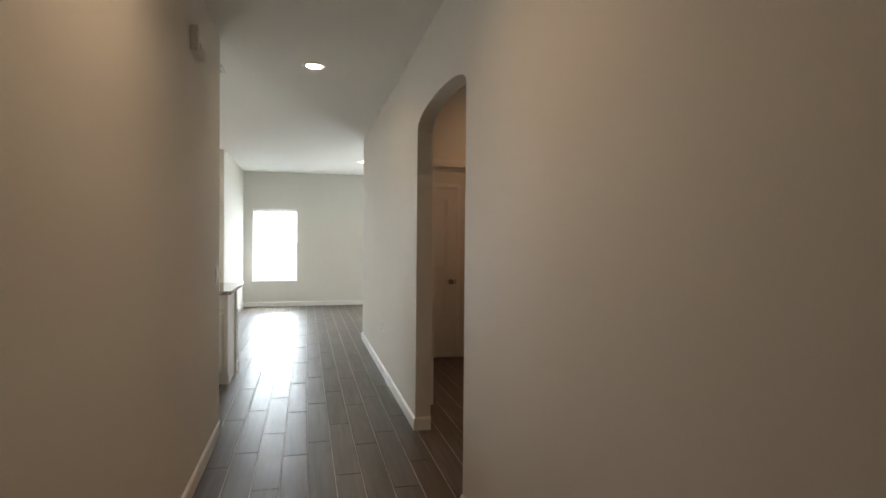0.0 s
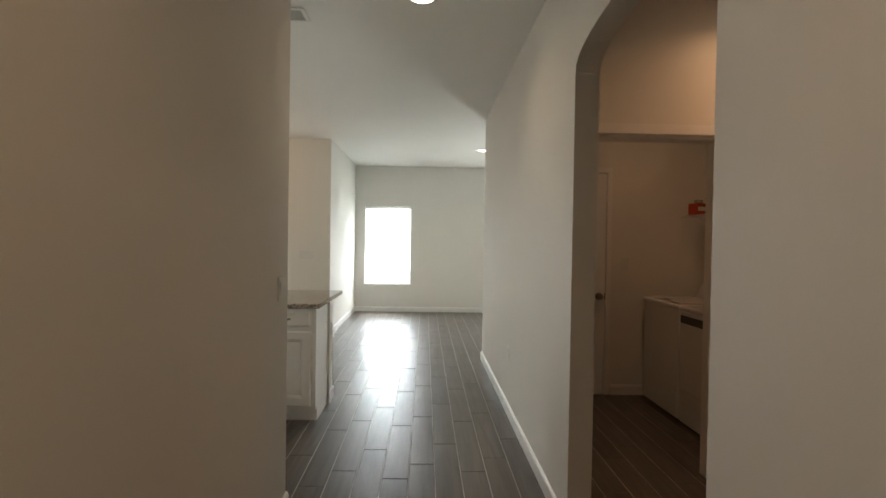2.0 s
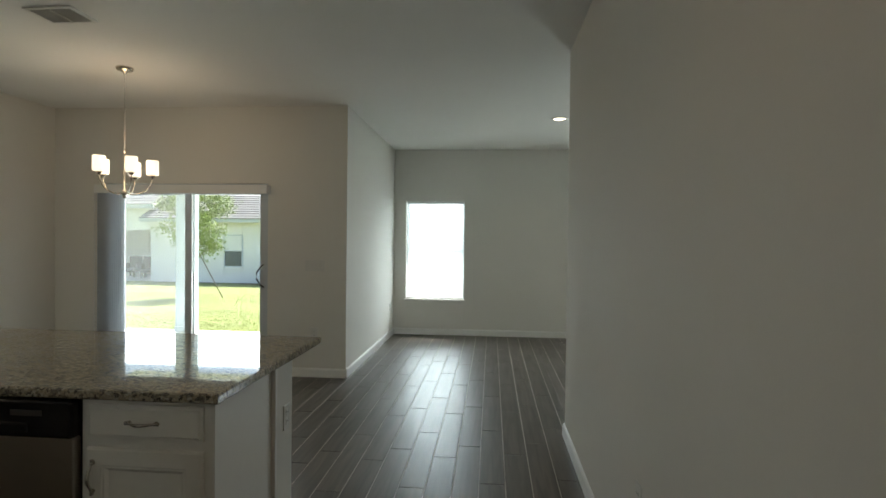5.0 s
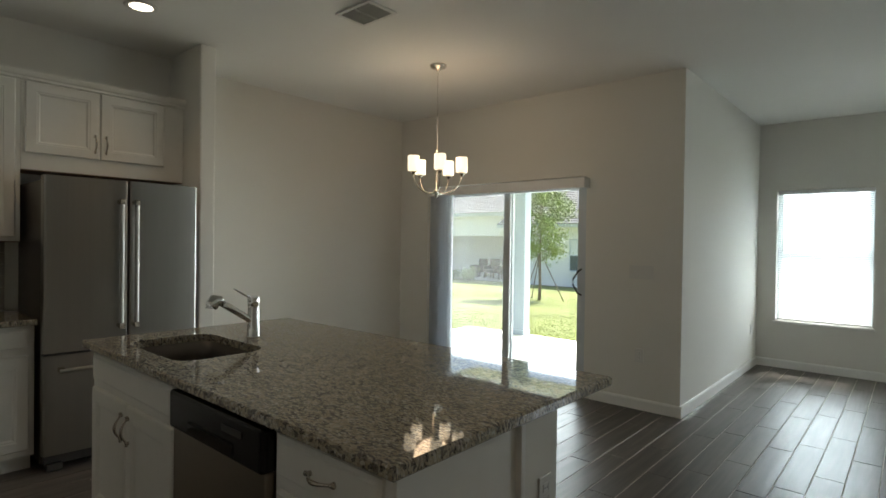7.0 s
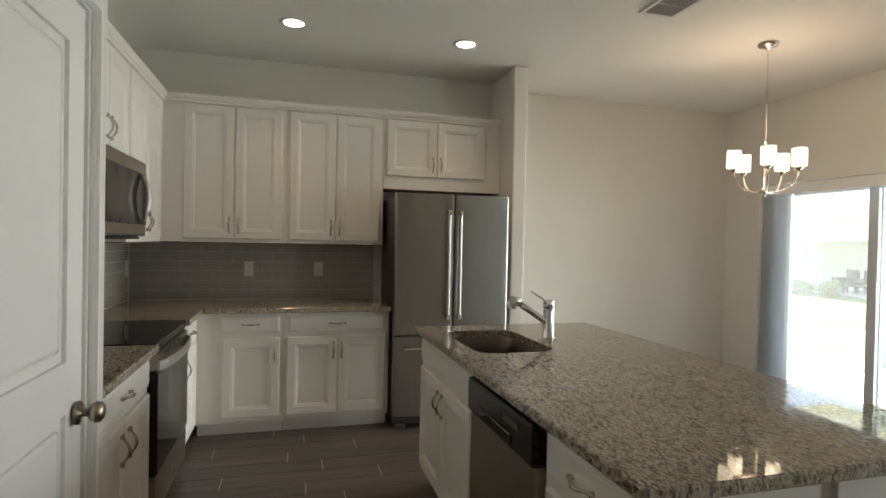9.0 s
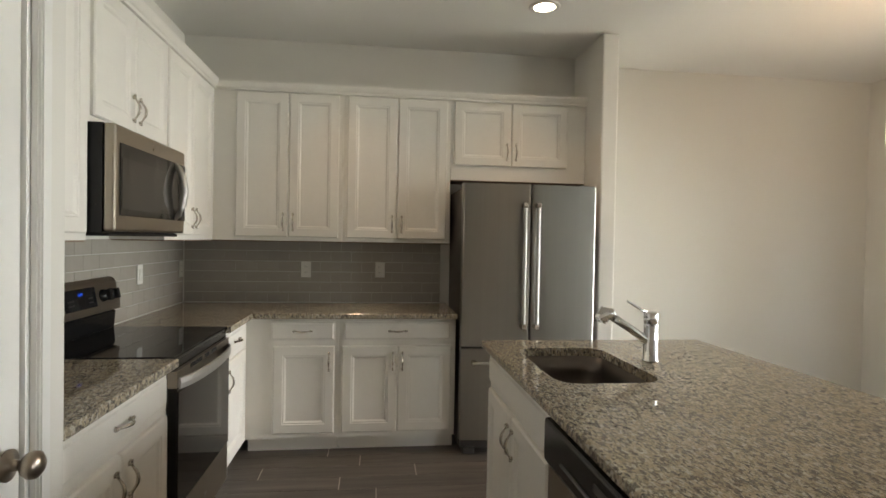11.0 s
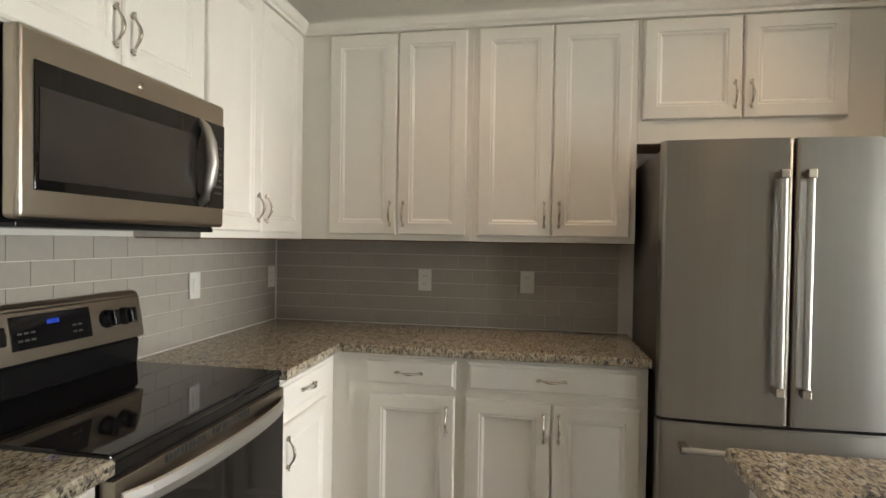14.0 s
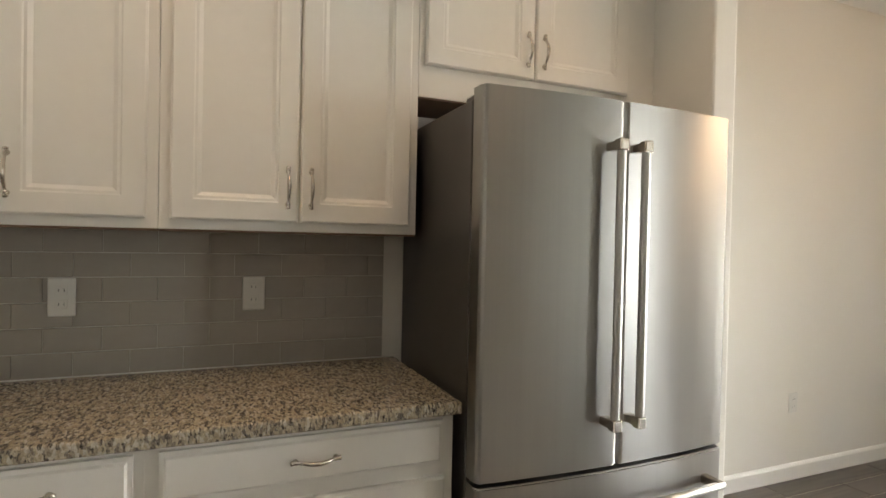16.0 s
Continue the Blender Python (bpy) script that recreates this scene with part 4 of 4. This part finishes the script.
fac = {"+x": 90, "-x": -90, "+y": 180, "-y": 0}
for x, y, z, f, g, k, lab in [
        (XB + .012, 4.342, 1.16, "+x", 1, "outlet", "white double outlet on the backsplash"), (XB + .012, 4.888, 1.163, "+x", 1, "outlet", "white double outlet on the backsplash"),
        (-3.54, YS + .012, 1.163, "+y", 1, "switch", "white switch plate on the backsplash"), (-4.22, YS + .012, 1.158, "+y", 1, "outlet", "white outlet plate near the tile corner"),
        (-1.525, YD, 1.172, "-y", 4, "switch", "white four-rocker switch plate beside patio door"), (-1.53, YD, .462, "-y", 1, "outlet", "white outlet low on the dining wall"),
        (XC, 11.6, .45, "+x", 1, "outlet", "white outlet low on the living wall"), (1.57, YF, .49, "-y", 1, "outlet", "white outlet below the living wall"),
        (XR, 5.68, .49, "-x", 1, "outlet", "white outlet low on the hall wall"), (XL, 3.93, 1.16, "+x", 1, "switch", "white rocker switch near the wall end"),
        (-.632, 6.05, .62, "+x", 1, "outlet", "white outlet on the island half wall"), (2.03, 6.24, 1.22, "-y", 1, "switch", "white switch in the laundry"),
        (XD, 7.9, .45, "+x", 1, "outlet", "white outlet low on the dining wall")]:
    outlet(pose(x, y, z, 0, 0, fac[f]), lab, g, k)

cb = thing("door_chime", "white ribbed door chime box high on the wall", "door chime", pose(XL, 3.14, 2.48, 0, 0, 90))
part("cover", B(-.10, -.045, -.07, .10, 0, .07, bevel=.008), WPLAST, cb)
for k in range(4):
    part("grille_rib", B(-.08, -.052, -.062 + k * .012, .08, -.044, -.056 + k * .012, bevel=.001), WPLAST, cb)

# ---------------------------------------------------------------- laundry
def machine(name, label, y0, y1, dryer):
    d = thing(name, label, name.replace("_", " "), pose(2.19, y0, 0, 0, 0, -90))
    # front towards local -y, which is the room's -x; local x runs along the room's -y
    w = y1 - y0
    d.matrix_basis = pose(2.19, y1, 0, 0, 0, -90)
    part("body", B(0, 0, .02, w, .64, .89, bevel=.012), ENAMEL, d)
    part("top", B(-.004, -.012, .89, w + .004, .65, .925, bevel=.012, seg=3), ENAMEL, d)
    if dryer:
        part("door", B(.06, -.018, .28, w - .06, .001, .80, bevel=.01), ENAMEL, d)
        part("door_grip", B(.05, -.022, .80, w - .02, -.010, .86, bevel=.004), GREY, d)
    else:
        part("lid", B(.05, .04, .926, w - .05, .42, .938, bevel=.006), ENAMEL, d)
        part("lid_grip", B(w * .5 - .06, .045, .936, w * .5 + .06, .075, .9395), DSLOT, d)
    part("console", prism(bmesh.new(), [(.47, .926), (.56, 1.09), (.60, 1.10), (.65, 1.09), (.65, .926)], "x", .005, w - .005), ENAMEL, d)
    for x in (.2, .34, .46):
        part("dial", tube(bmesh.new(), [(x, .52, 1.02), (x, .495, 1.033)], [.03, .026], 14), WPLAST if x < .4 else GREY, d)


machine("washing_machine", "white top-loading washing machine against the laundry wall", 5.50, 6.17, False)
machine("tumble_dryer", "white front-loading dryer beside the washer", 4.80, 5.47, True)
sh = thing("wire_shelf", "white wire shelf on the laundry wall", "shelf")
for k in range(16):
    part("shelf_wire", tube(bmesh.new(), [(2.54 + k * .027, 4.6, 1.665), (2.54 + k * .027, 6.235, 1.665)], .003, 5), WIRE, sh)
for y in (4.7, 5.2, 5.7, 6.2):
    part("cross_wire", tube(bmesh.new(), [(2.535, y, 1.635), (2.535, y, 1.662), (2.955, y, 1.662)], .004, 5), WIRE, sh)
part("front_lip", tube(bmesh.new(), [(2.535, 4.6, 1.635), (2.535, 6.235, 1.635)], .004, 5), WIRE, sh)
for y in (5.0, 6.15):
    part("bracket", tube(bmesh.new(), [(2.64, y, 1.655), (2.956, y, 1.40)], .006, 6), WIRE, sh)
cx = thing("detergent_box", "small red and white carton on the wire shelf", "box", pose(2.60, 6.02, 1.669, 0, 0, 20))
part("carton", B(-.07, -.05, 0, .09, .05, .10, bevel=.003), REDBOX, cx)
part("label_band", B(-.06, -.0515, .035, .088, -.0498, .07), WPLAST, cx)
whole("tin", lathe(bmesh.new(), [(.001, 0), (.035, 0), (.036, .003), (.036, .03), (.001, .031)], (2.60, 6.02, 1.769)), NICKEL, "small silver tin on the carton", "tin")

# ---------------------------------------------------------------- outside
bm = bmesh.new()
bmesh.ops.create_grid(bm, x_segments=60, y_segments=60, size=1)
for vv in bm.verts:
    x, y = vv.co.x, vv.co.y
    X, Y = -8 + math.copysign(abs(x) ** 2.2, x) * 900, 16 + math.copysign(abs(y) ** 2.2, y) * 900
    t = min(max((Y - 12) / 13, 0), 1)
    vv.co = (X, Y, -.16 - .24 * t + .02 * noise.noise((X * .4, Y * .4, 0)) if Y > 11.5 else -.3)
structure("ground", bm, GRASS, "sunlit green lawn falling away gently", "ground")
structure("pavement", B(-5.6, YD + .2, -.3, 1.0, 11.98, -.045, bevel=.01), CONC, "pale concrete patio slab", "patio")
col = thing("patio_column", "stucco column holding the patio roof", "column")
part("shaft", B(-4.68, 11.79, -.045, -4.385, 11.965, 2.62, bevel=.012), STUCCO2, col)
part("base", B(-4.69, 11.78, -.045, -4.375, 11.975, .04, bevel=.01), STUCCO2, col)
# second box: unseen eave added to keep the sun off the living room window
structure("patio_roof", box(B(-5.6, YD + .22, 2.62, -1.42, 12.2, 2.75), -1.42, YF + .22, 2.62, 5.4, YF + .95, 2.75), STUCCO, "white underside and beam of the patio roof, with an added eave", "roof")


def far_window(parent, x0, x1, z0, z1, y):
    w = part("window", box(box(box(box(B(x0, y - .05, z0, x0 + .05, y + .02, z1), x1 - .05, y - .05, z0, x1, y + .02, z1), x0, y - .05, z0, x1, y + .02, z0 + .05), x0, y - .05, z1 - .05, x1, y + .02, z1), x0, y - .05, (z0 + z1) / 2 - .02, x1, y + .02, (z0 + z1) / 2 + .02), ALU, parent)
    part("pane", B(x0 + .05, y - .02, z0 + .05, x1 - .05, y - .012, (z0 + z1) / 2 - .02), HWIN, w)
    part("pane", B(x0 + .05, y - .02, (z0 + z1) / 2 + .02, x1 - .05, y - .012, z1 - .05), BLIND, w)
    part("sill", B(x0 - .06, y - .09, z0 - .07, x1 + .06, y, z0), STUCCO, w)


def roof_rows(parent, x0, x1, y0, z0, rise, depth, rows):
    """A shingled slope made of lapped courses."""
    for k in range(rows):
        a, b = k / rows, (k + 1) / rows
        ya, za = y0 + depth * a, z0 + rise * a
        yb, zb = y0 + depth * b, z0 + rise * b
        part("shingle_course", prism(bmesh.new(), [(ya - .04, za), (ya - .04, za + .03), (yb, zb + .012), (yb, zb)], "x", x0, x1), SHINGLE, parent)


h1 = thing("house", "white stucco single-storey house with grey shingle roof", "house")
part("wall", B(-13.7, 25.0, -.5, 4.0, 33, 2.2), STUCCO, h1)
far_window(h1, -10.63, -9.82, .27, 1.61, 25.0)
far_window(h1, -3.5, -2.3, .27, 1.61, 25.0)
part("fascia", B(-14.0, 24.5, 2.1, 4.4, 24.56, 2.24), ALU, h1)
part("soffit", B(-14.0, 24.56, 2.19, 4.4, 25.0, 2.21), ALU, h1)
roof_rows(h1, -14.0, 4.4, 24.5, 2.24, 2.3, 4.6, 22)
part("back_slope", prism(bmesh.new(), [(29.1, 4.54), (33.5, 2.24), (33.5, 2.2), (29.1, 4.5)], "x", -14.0, 4.4), SHINGLE, h1)
h2 = thing("house", "white stucco house wing with a covered porch", "house")
bm = B(-26, 28.6, -.5, -13.72, 34, 2.7)
box(bm, -13.95, 25.2, -.5, -13.72, 28.6, 2.7)
box(bm, -17.9, 25.2, -.5, -17.5, 25.6, 1.75)
box(bm, -26, 25.2, -.5, -21.8, 28.6, 2.7)
box(bm, -21.8, 25.2, 1.75, -13.95, 25.6, 2.7)
part("wall", bm, STUCCO, h2)
part("porch_ceiling", B(-21.8, 25.6, 2.0, -13.95, 28.6, 2.1), STUCCO, h2)
part("porch_door", B(-15.4, 28.55, -.4, -14.4, 28.59, 1.6), DGLASS, h2, "dark glazed porch door")
part("porch_slab", B(-21.8, 25.2, -.5, -13.95, 28.6, -.36), CONC, h2)
part("fascia", B(-26.5, 24.8, 2.66, -13.6, 24.86, 2.82), ALU, h2)
roof_rows(h2, -26.5, -13.6, 24.8, 2.82, 1.6, 4.6, 18)


def porch_chair(x, y, turn):
    c = thing("porch_chair", "dark wicker porch armchair", "chair", pose(x, y, -.36, 0, 0, turn), "porch chairs")
    part("seat", B(-.33, -.33, .25, .33, .33, .42, bevel=.04), DARKW, c)
    part("backrest", B(-.33, .25, .40, .33, .36, .95, bevel=.04), DARKW, c)
    for s in (-1, 1):
        part("arm", B(s * .33 - .05, -.3, .40, s * .33 + .05, .3, .62, bevel=.03), DARKW, c)
        for t in (-1, 1):
            part("leg", B(s * .28 - .03, t * .28 - .03, 0, s * .28 + .03, t * .28 + .03, .26), DARKW, c)


porch_chair(-14.9, 26.6, 20)
porch_chair(-16.9, 27.0, -15)
porch_chair(-16.1, 27.1, 0)

ac = thing("air_conditioner", "grey-green outdoor air conditioner unit by the house", "air conditioner", pose(-7.95, 24.2, -.40))
part("case", B(-.40, -.38, .05, .40, .38, .84, bevel=.03), ACM, ac)
for k in range(11):
    part("louvre", B(-.405, -.395, .12 + k * .06, .405, .395, .145 + k * .06, bevel=.004), ACM, ac)
part("fan_guard", lathe(bmesh.new(), [(.001, .84), (.33, .84), (.33, .87), (.001, .88)]), GASKET, ac)
part("pad", B(-.5, -.5, -.02, .5, .5, .05), CONC, ac)
# the house's narrow shadow on the grass, laid as a dark strip
structure("house_shadow_strip", B(-13.6, 24.2, -.5, 3.5, 25.0, -.375, bevel=.03), HOUSE_SHADOW, "dark strip along the house wall standing in for its shadow", "ground")

# a young staked tree
TX, TY, TZ = -8.2, 18.6, -.30
tree = thing("tree", "young leafy tree held by stakes on the lawn", "tree", pose(TX, TY, TZ))
rnd = random.Random(5)
bm = bmesh.new()
tube(bm, [(0, 0, -.05), (.02, 0, .5), (-.02, .02, 1.2), (.02, 0, 1.9), (0, .03, 2.8), (.03, 0, 3.5)], [.055, .045, .038, .03, .02, .008], 9)
tips = []
for k in range(26):
    z = 1.15 + 2.2 * k / 26
    a = k * 2.4 + rnd.uniform(-.3, .3)
    ln = (.85 if 1.5 < z < 2.9 else .6) * rnd.uniform(.7, 1.1)
    p0 = Vector((0, 0, z))
    p2 = p0 + Vector((math.cos(a) * ln, math.sin(a) * ln, ln * rnd.uniform(.25, .7)))
    p1 = (p0 + p2) / 2 + Vector((0, 0, .07))
    tube(bm, [p0, p1, p2], [.016, .010, .004], 5)
    tips += [p0.lerp(p2, f) for f in (.4, .55, .7, .85, 1, 1.05)]
part("trunk", bm, BARK, tree)
def leaves(parent, centres, per, spread, rnd):
    """A crown of small folded leaves scattered round the given twigs."""
    verts, faces = [], []
    for p in centres:
        for j in range(per):
            c = p + Vector((rnd.gauss(0, spread), rnd.gauss(0, spread), rnd.gauss(0, spread * .92)))
            e = Euler((rnd.uniform(-1.2, 1.2), rnd.uniform(-1.2, 1.2), rnd.uniform(0, 6.3))).to_matrix()
            s = rnd.uniform(.028, .055)
            i = len(verts)
            verts += [tuple(c + e @ Vector(q) * s) for q in ((-1, 0, 0), (-.2, -.5, .12), (1, 0, -.1), (-.2, .5, .12))]
            faces += [(i, i + 1, i + 2), (i, i + 2, i + 3)]
    me = bpy.data.meshes.new("crown")
    me.from_pydata(verts, [], faces)
    me.materials.append(LEAF)
    new("crown", me).parent = parent


leaves(tree, tips, 46, .12, rnd)
for a in (20, 140, 260):
    c, s = math.cos(radians(a)), math.sin(radians(a))
    part("stake", tube(bmesh.new(), [(c * .75, s * .75, -.05), (c * .06, s * .06, 1.35)], .016, 6), BARK, tree)

# low shrubs in front of the neighbour's porch
for sx, sy, sh in ((-15.5, 24.4, .52), (-16.6, 24.5, .42), (-18.6, 24.45, .48)):
    shrub = thing("shrub", "low rounded green shrub beside the porch", "shrub", pose(sx, sy, -.42), "porch shrubs")
    rnd = random.Random(int(-sx * 10))
    bm, twigs = bmesh.new(), []
    for k in range(16):
        a = k * 2.4
        p2 = Vector((math.cos(a) * sh * rnd.uniform(.3, 1.1), math.sin(a) * sh * rnd.uniform(.3, .9), sh * rnd.uniform(.55, 1.1)))
        tube(bm, [(0, 0, 0), p2 * .5 + Vector((0, 0, .06)), p2], [.014, .009, .004], 5)
        twigs += [p2 * f for f in (.55, .8, 1)]
    part("stems", bm, BARK, shrub)
    leaves(shrub, twigs, 34, .09, rnd)

# grass blades near the patio
rnd = random.Random(8)
verts, faces = [], []
for k in range(34000):
    y = 12.05 + 8 * rnd.random() ** 1.6
    x = -1.6 - (y - 4.6) * rnd.uniform(.18, 1.05)
    t = min(max((y - 12) / 13, 0), 1)
    z = -.165 - .24 * t
    a, hgt, wd = rnd.uniform(0, 6.3), rnd.uniform(.010, .028), .006 + .004 * t
    i = len(verts)
    dx, dy = math.cos(a) * wd, math.sin(a) * wd
    verts += [(x - dx, y - dy, z), (x + dx, y + dy, z), (x + rnd.gauss(0, .02), y + rnd.gauss(0, .02), z + hgt)]
    faces.append((i, i + 1, i + 2))
me = bpy.data.meshes.new("grass")
me.from_pydata(verts, [], faces)
me.materials.append(BLADE)
tagged(new("grass", me), "short green grass blades beside the patio", "grass", "", "stuff")

# ---------------------------------------------------------------- backsplash tiles
TW, TH, TG = .1524, .0762, .0028


def splash(name, label, horizontal, u0, u1, plane, out):
    """Running-bond tiles in six courses; horizontal 'x' or 'y'."""
    s = tagged(new(name, None), label, "backsplash", "", "structure")
    z0 = .916
    b = B(u0, min(plane, plane + out * .005), z0 - .004, u1, max(plane, plane + out * .005), 1.372) if horizontal == "x" else B(min(plane, plane + out * .005), u0, z0 - .004, max(plane, plane + out * .005), u1, 1.372)
    part("grout_bed", b, TGROUT, s)
    cache = {}
    for r in range(6):
        u = u0 - (TW / 2 if r % 2 else 0) - .02
        za = z0 + r * TH
        while u < u1:
            a, c = max(u + .0008, u0), min(u + TW - .0008, u1)
            if c - a > .012:
                key = round(c - a, 3)
                if key not in cache:
                    bm = bmesh.new()
                    box(bm, 0, 0, 0, c - a, .009, min(TH, 1.372 - za) - TG, bevel=.0006, seg=1)
                    cache[key] = mesh_of("tile", bm, TILE)
                o = new("tile", cache[key])
                o.parent = s
                if horizontal == "x":
                    o.location = (a, plane, za)
                else:
                    o.matrix_basis = pose(plane + .009, a, za, 0, 0, 90)
            u += TW


splash("backsplash_fridge_wall", "grey glazed subway tile backsplash with pale grout", "y", YS + .010, 5.345, XB, 1)
splash("backsplash_cooker_wall", "grey glazed subway tile backsplash behind the cooker", "x", XB + .012, XP - .001, YS, 1)

bm = B(XB + .009, YS + .009, .916, XB + .0145, YS + .0145, 1.371)
structure("trim_caulk", bm, WPLAST, "thin white caulk line in the backsplash corner", "trim")
structure("trim_caulk", B(XB + .009, YS + .0145, .9145, XB + .013, 5.345, .918), WPLAST, "thin white caulk line along the worktop", "trim")
structure("trim_caulk", B(XB + .0145, YS + .009, .9145, -3.172, YS + .013, .918), WPLAST, "thin white caulk line along the worktop", "trim")

# ---------------------------------------------------------------- plank tile floor
floor = tagged(new("floor", None), "grey-brown wood-look plank tile floor with pale grout", "floor", "", "structure")
PW, PL, PG = .157, .915, .0045
plank = mesh_of("plank", B(-PW / 2 + PG / 2, -PL / 2 + PG / 2, -.006, PW / 2 - PG / 2, PL / 2 - PG / 2, 0, bevel=.0014, seg=1), PLANK)
spots = []
c0 = -29
for c in range(c0, 34):
    x = .02 + c * PW
    off = ((c * 0.37) % 1) * PL + (.08 if c % 3 == 0 else -.05)
    y = -3.4 + off
    while y < 12.3:
        spots.append((x, y))
        y += PL


whole_ones, pieces = [], []
hx, hy = PW / 2 - PG / 2, PL / 2 - PG / 2
for x, y in spots:
    for x0, y0, x1, y1 in FOOT:
        a0, a1, b0, b1 = max(x - hx, x0), min(x + hx, x1), max(y - hy, y0), min(y + hy, y1)
        if a1 - a0 < .004 or b1 - b0 < .004:
            continue
        if a1 - a0 > 2 * hx - .001 and b1 - b0 > 2 * hy - .001:
            whole_ones.append((x, y))
        else:
            pieces.append((a0, a1, b0, b1))
near = [p for p in whole_ones if (XL - .1 < p[0] < XR + .1 and 1.5 < p[1] < 9.2) or (-3.9 < p[0] <= XL - .1 and 3.3 < p[1] < 5.6)][:300]
chosen = set(near)
verts, faces = [], []
for p in whole_ones:
    if p in chosen:
        o = new("plank", plank)
        o.parent = floor
        o.location = (p[0], p[1], 0)
    else:
        pieces.append((p[0] - hx, p[0] + hx, p[1] - hy, p[1] + hy))
for a0, a1, b0, b1 in pieces:
    i = len(verts)
    e = .0014
    verts += [(x, y, z) for z, q in ((-.006, 0), (-e, 0), (0, e)) for x, y in ((a0 + q, b0 + q), (a1 - q, b0 + q), (a1 - q, b1 - q), (a0 + q, b1 - q))]
    for k in (0, 4):
        faces += [(i + k + m, i + k + (m + 1) % 4, i + k + 4 + (m + 1) % 4, i + k + 4 + m) for m in range(4)]
    faces.append((i + 8, i + 9, i + 10, i + 11))
me = bpy.data.meshes.new("far_planks")
me.from_pydata(verts, [], faces)
me.materials.append(PLANK)
o = new("far_planks", me)
o.parent = floor
tagged(o, kind="stuff")
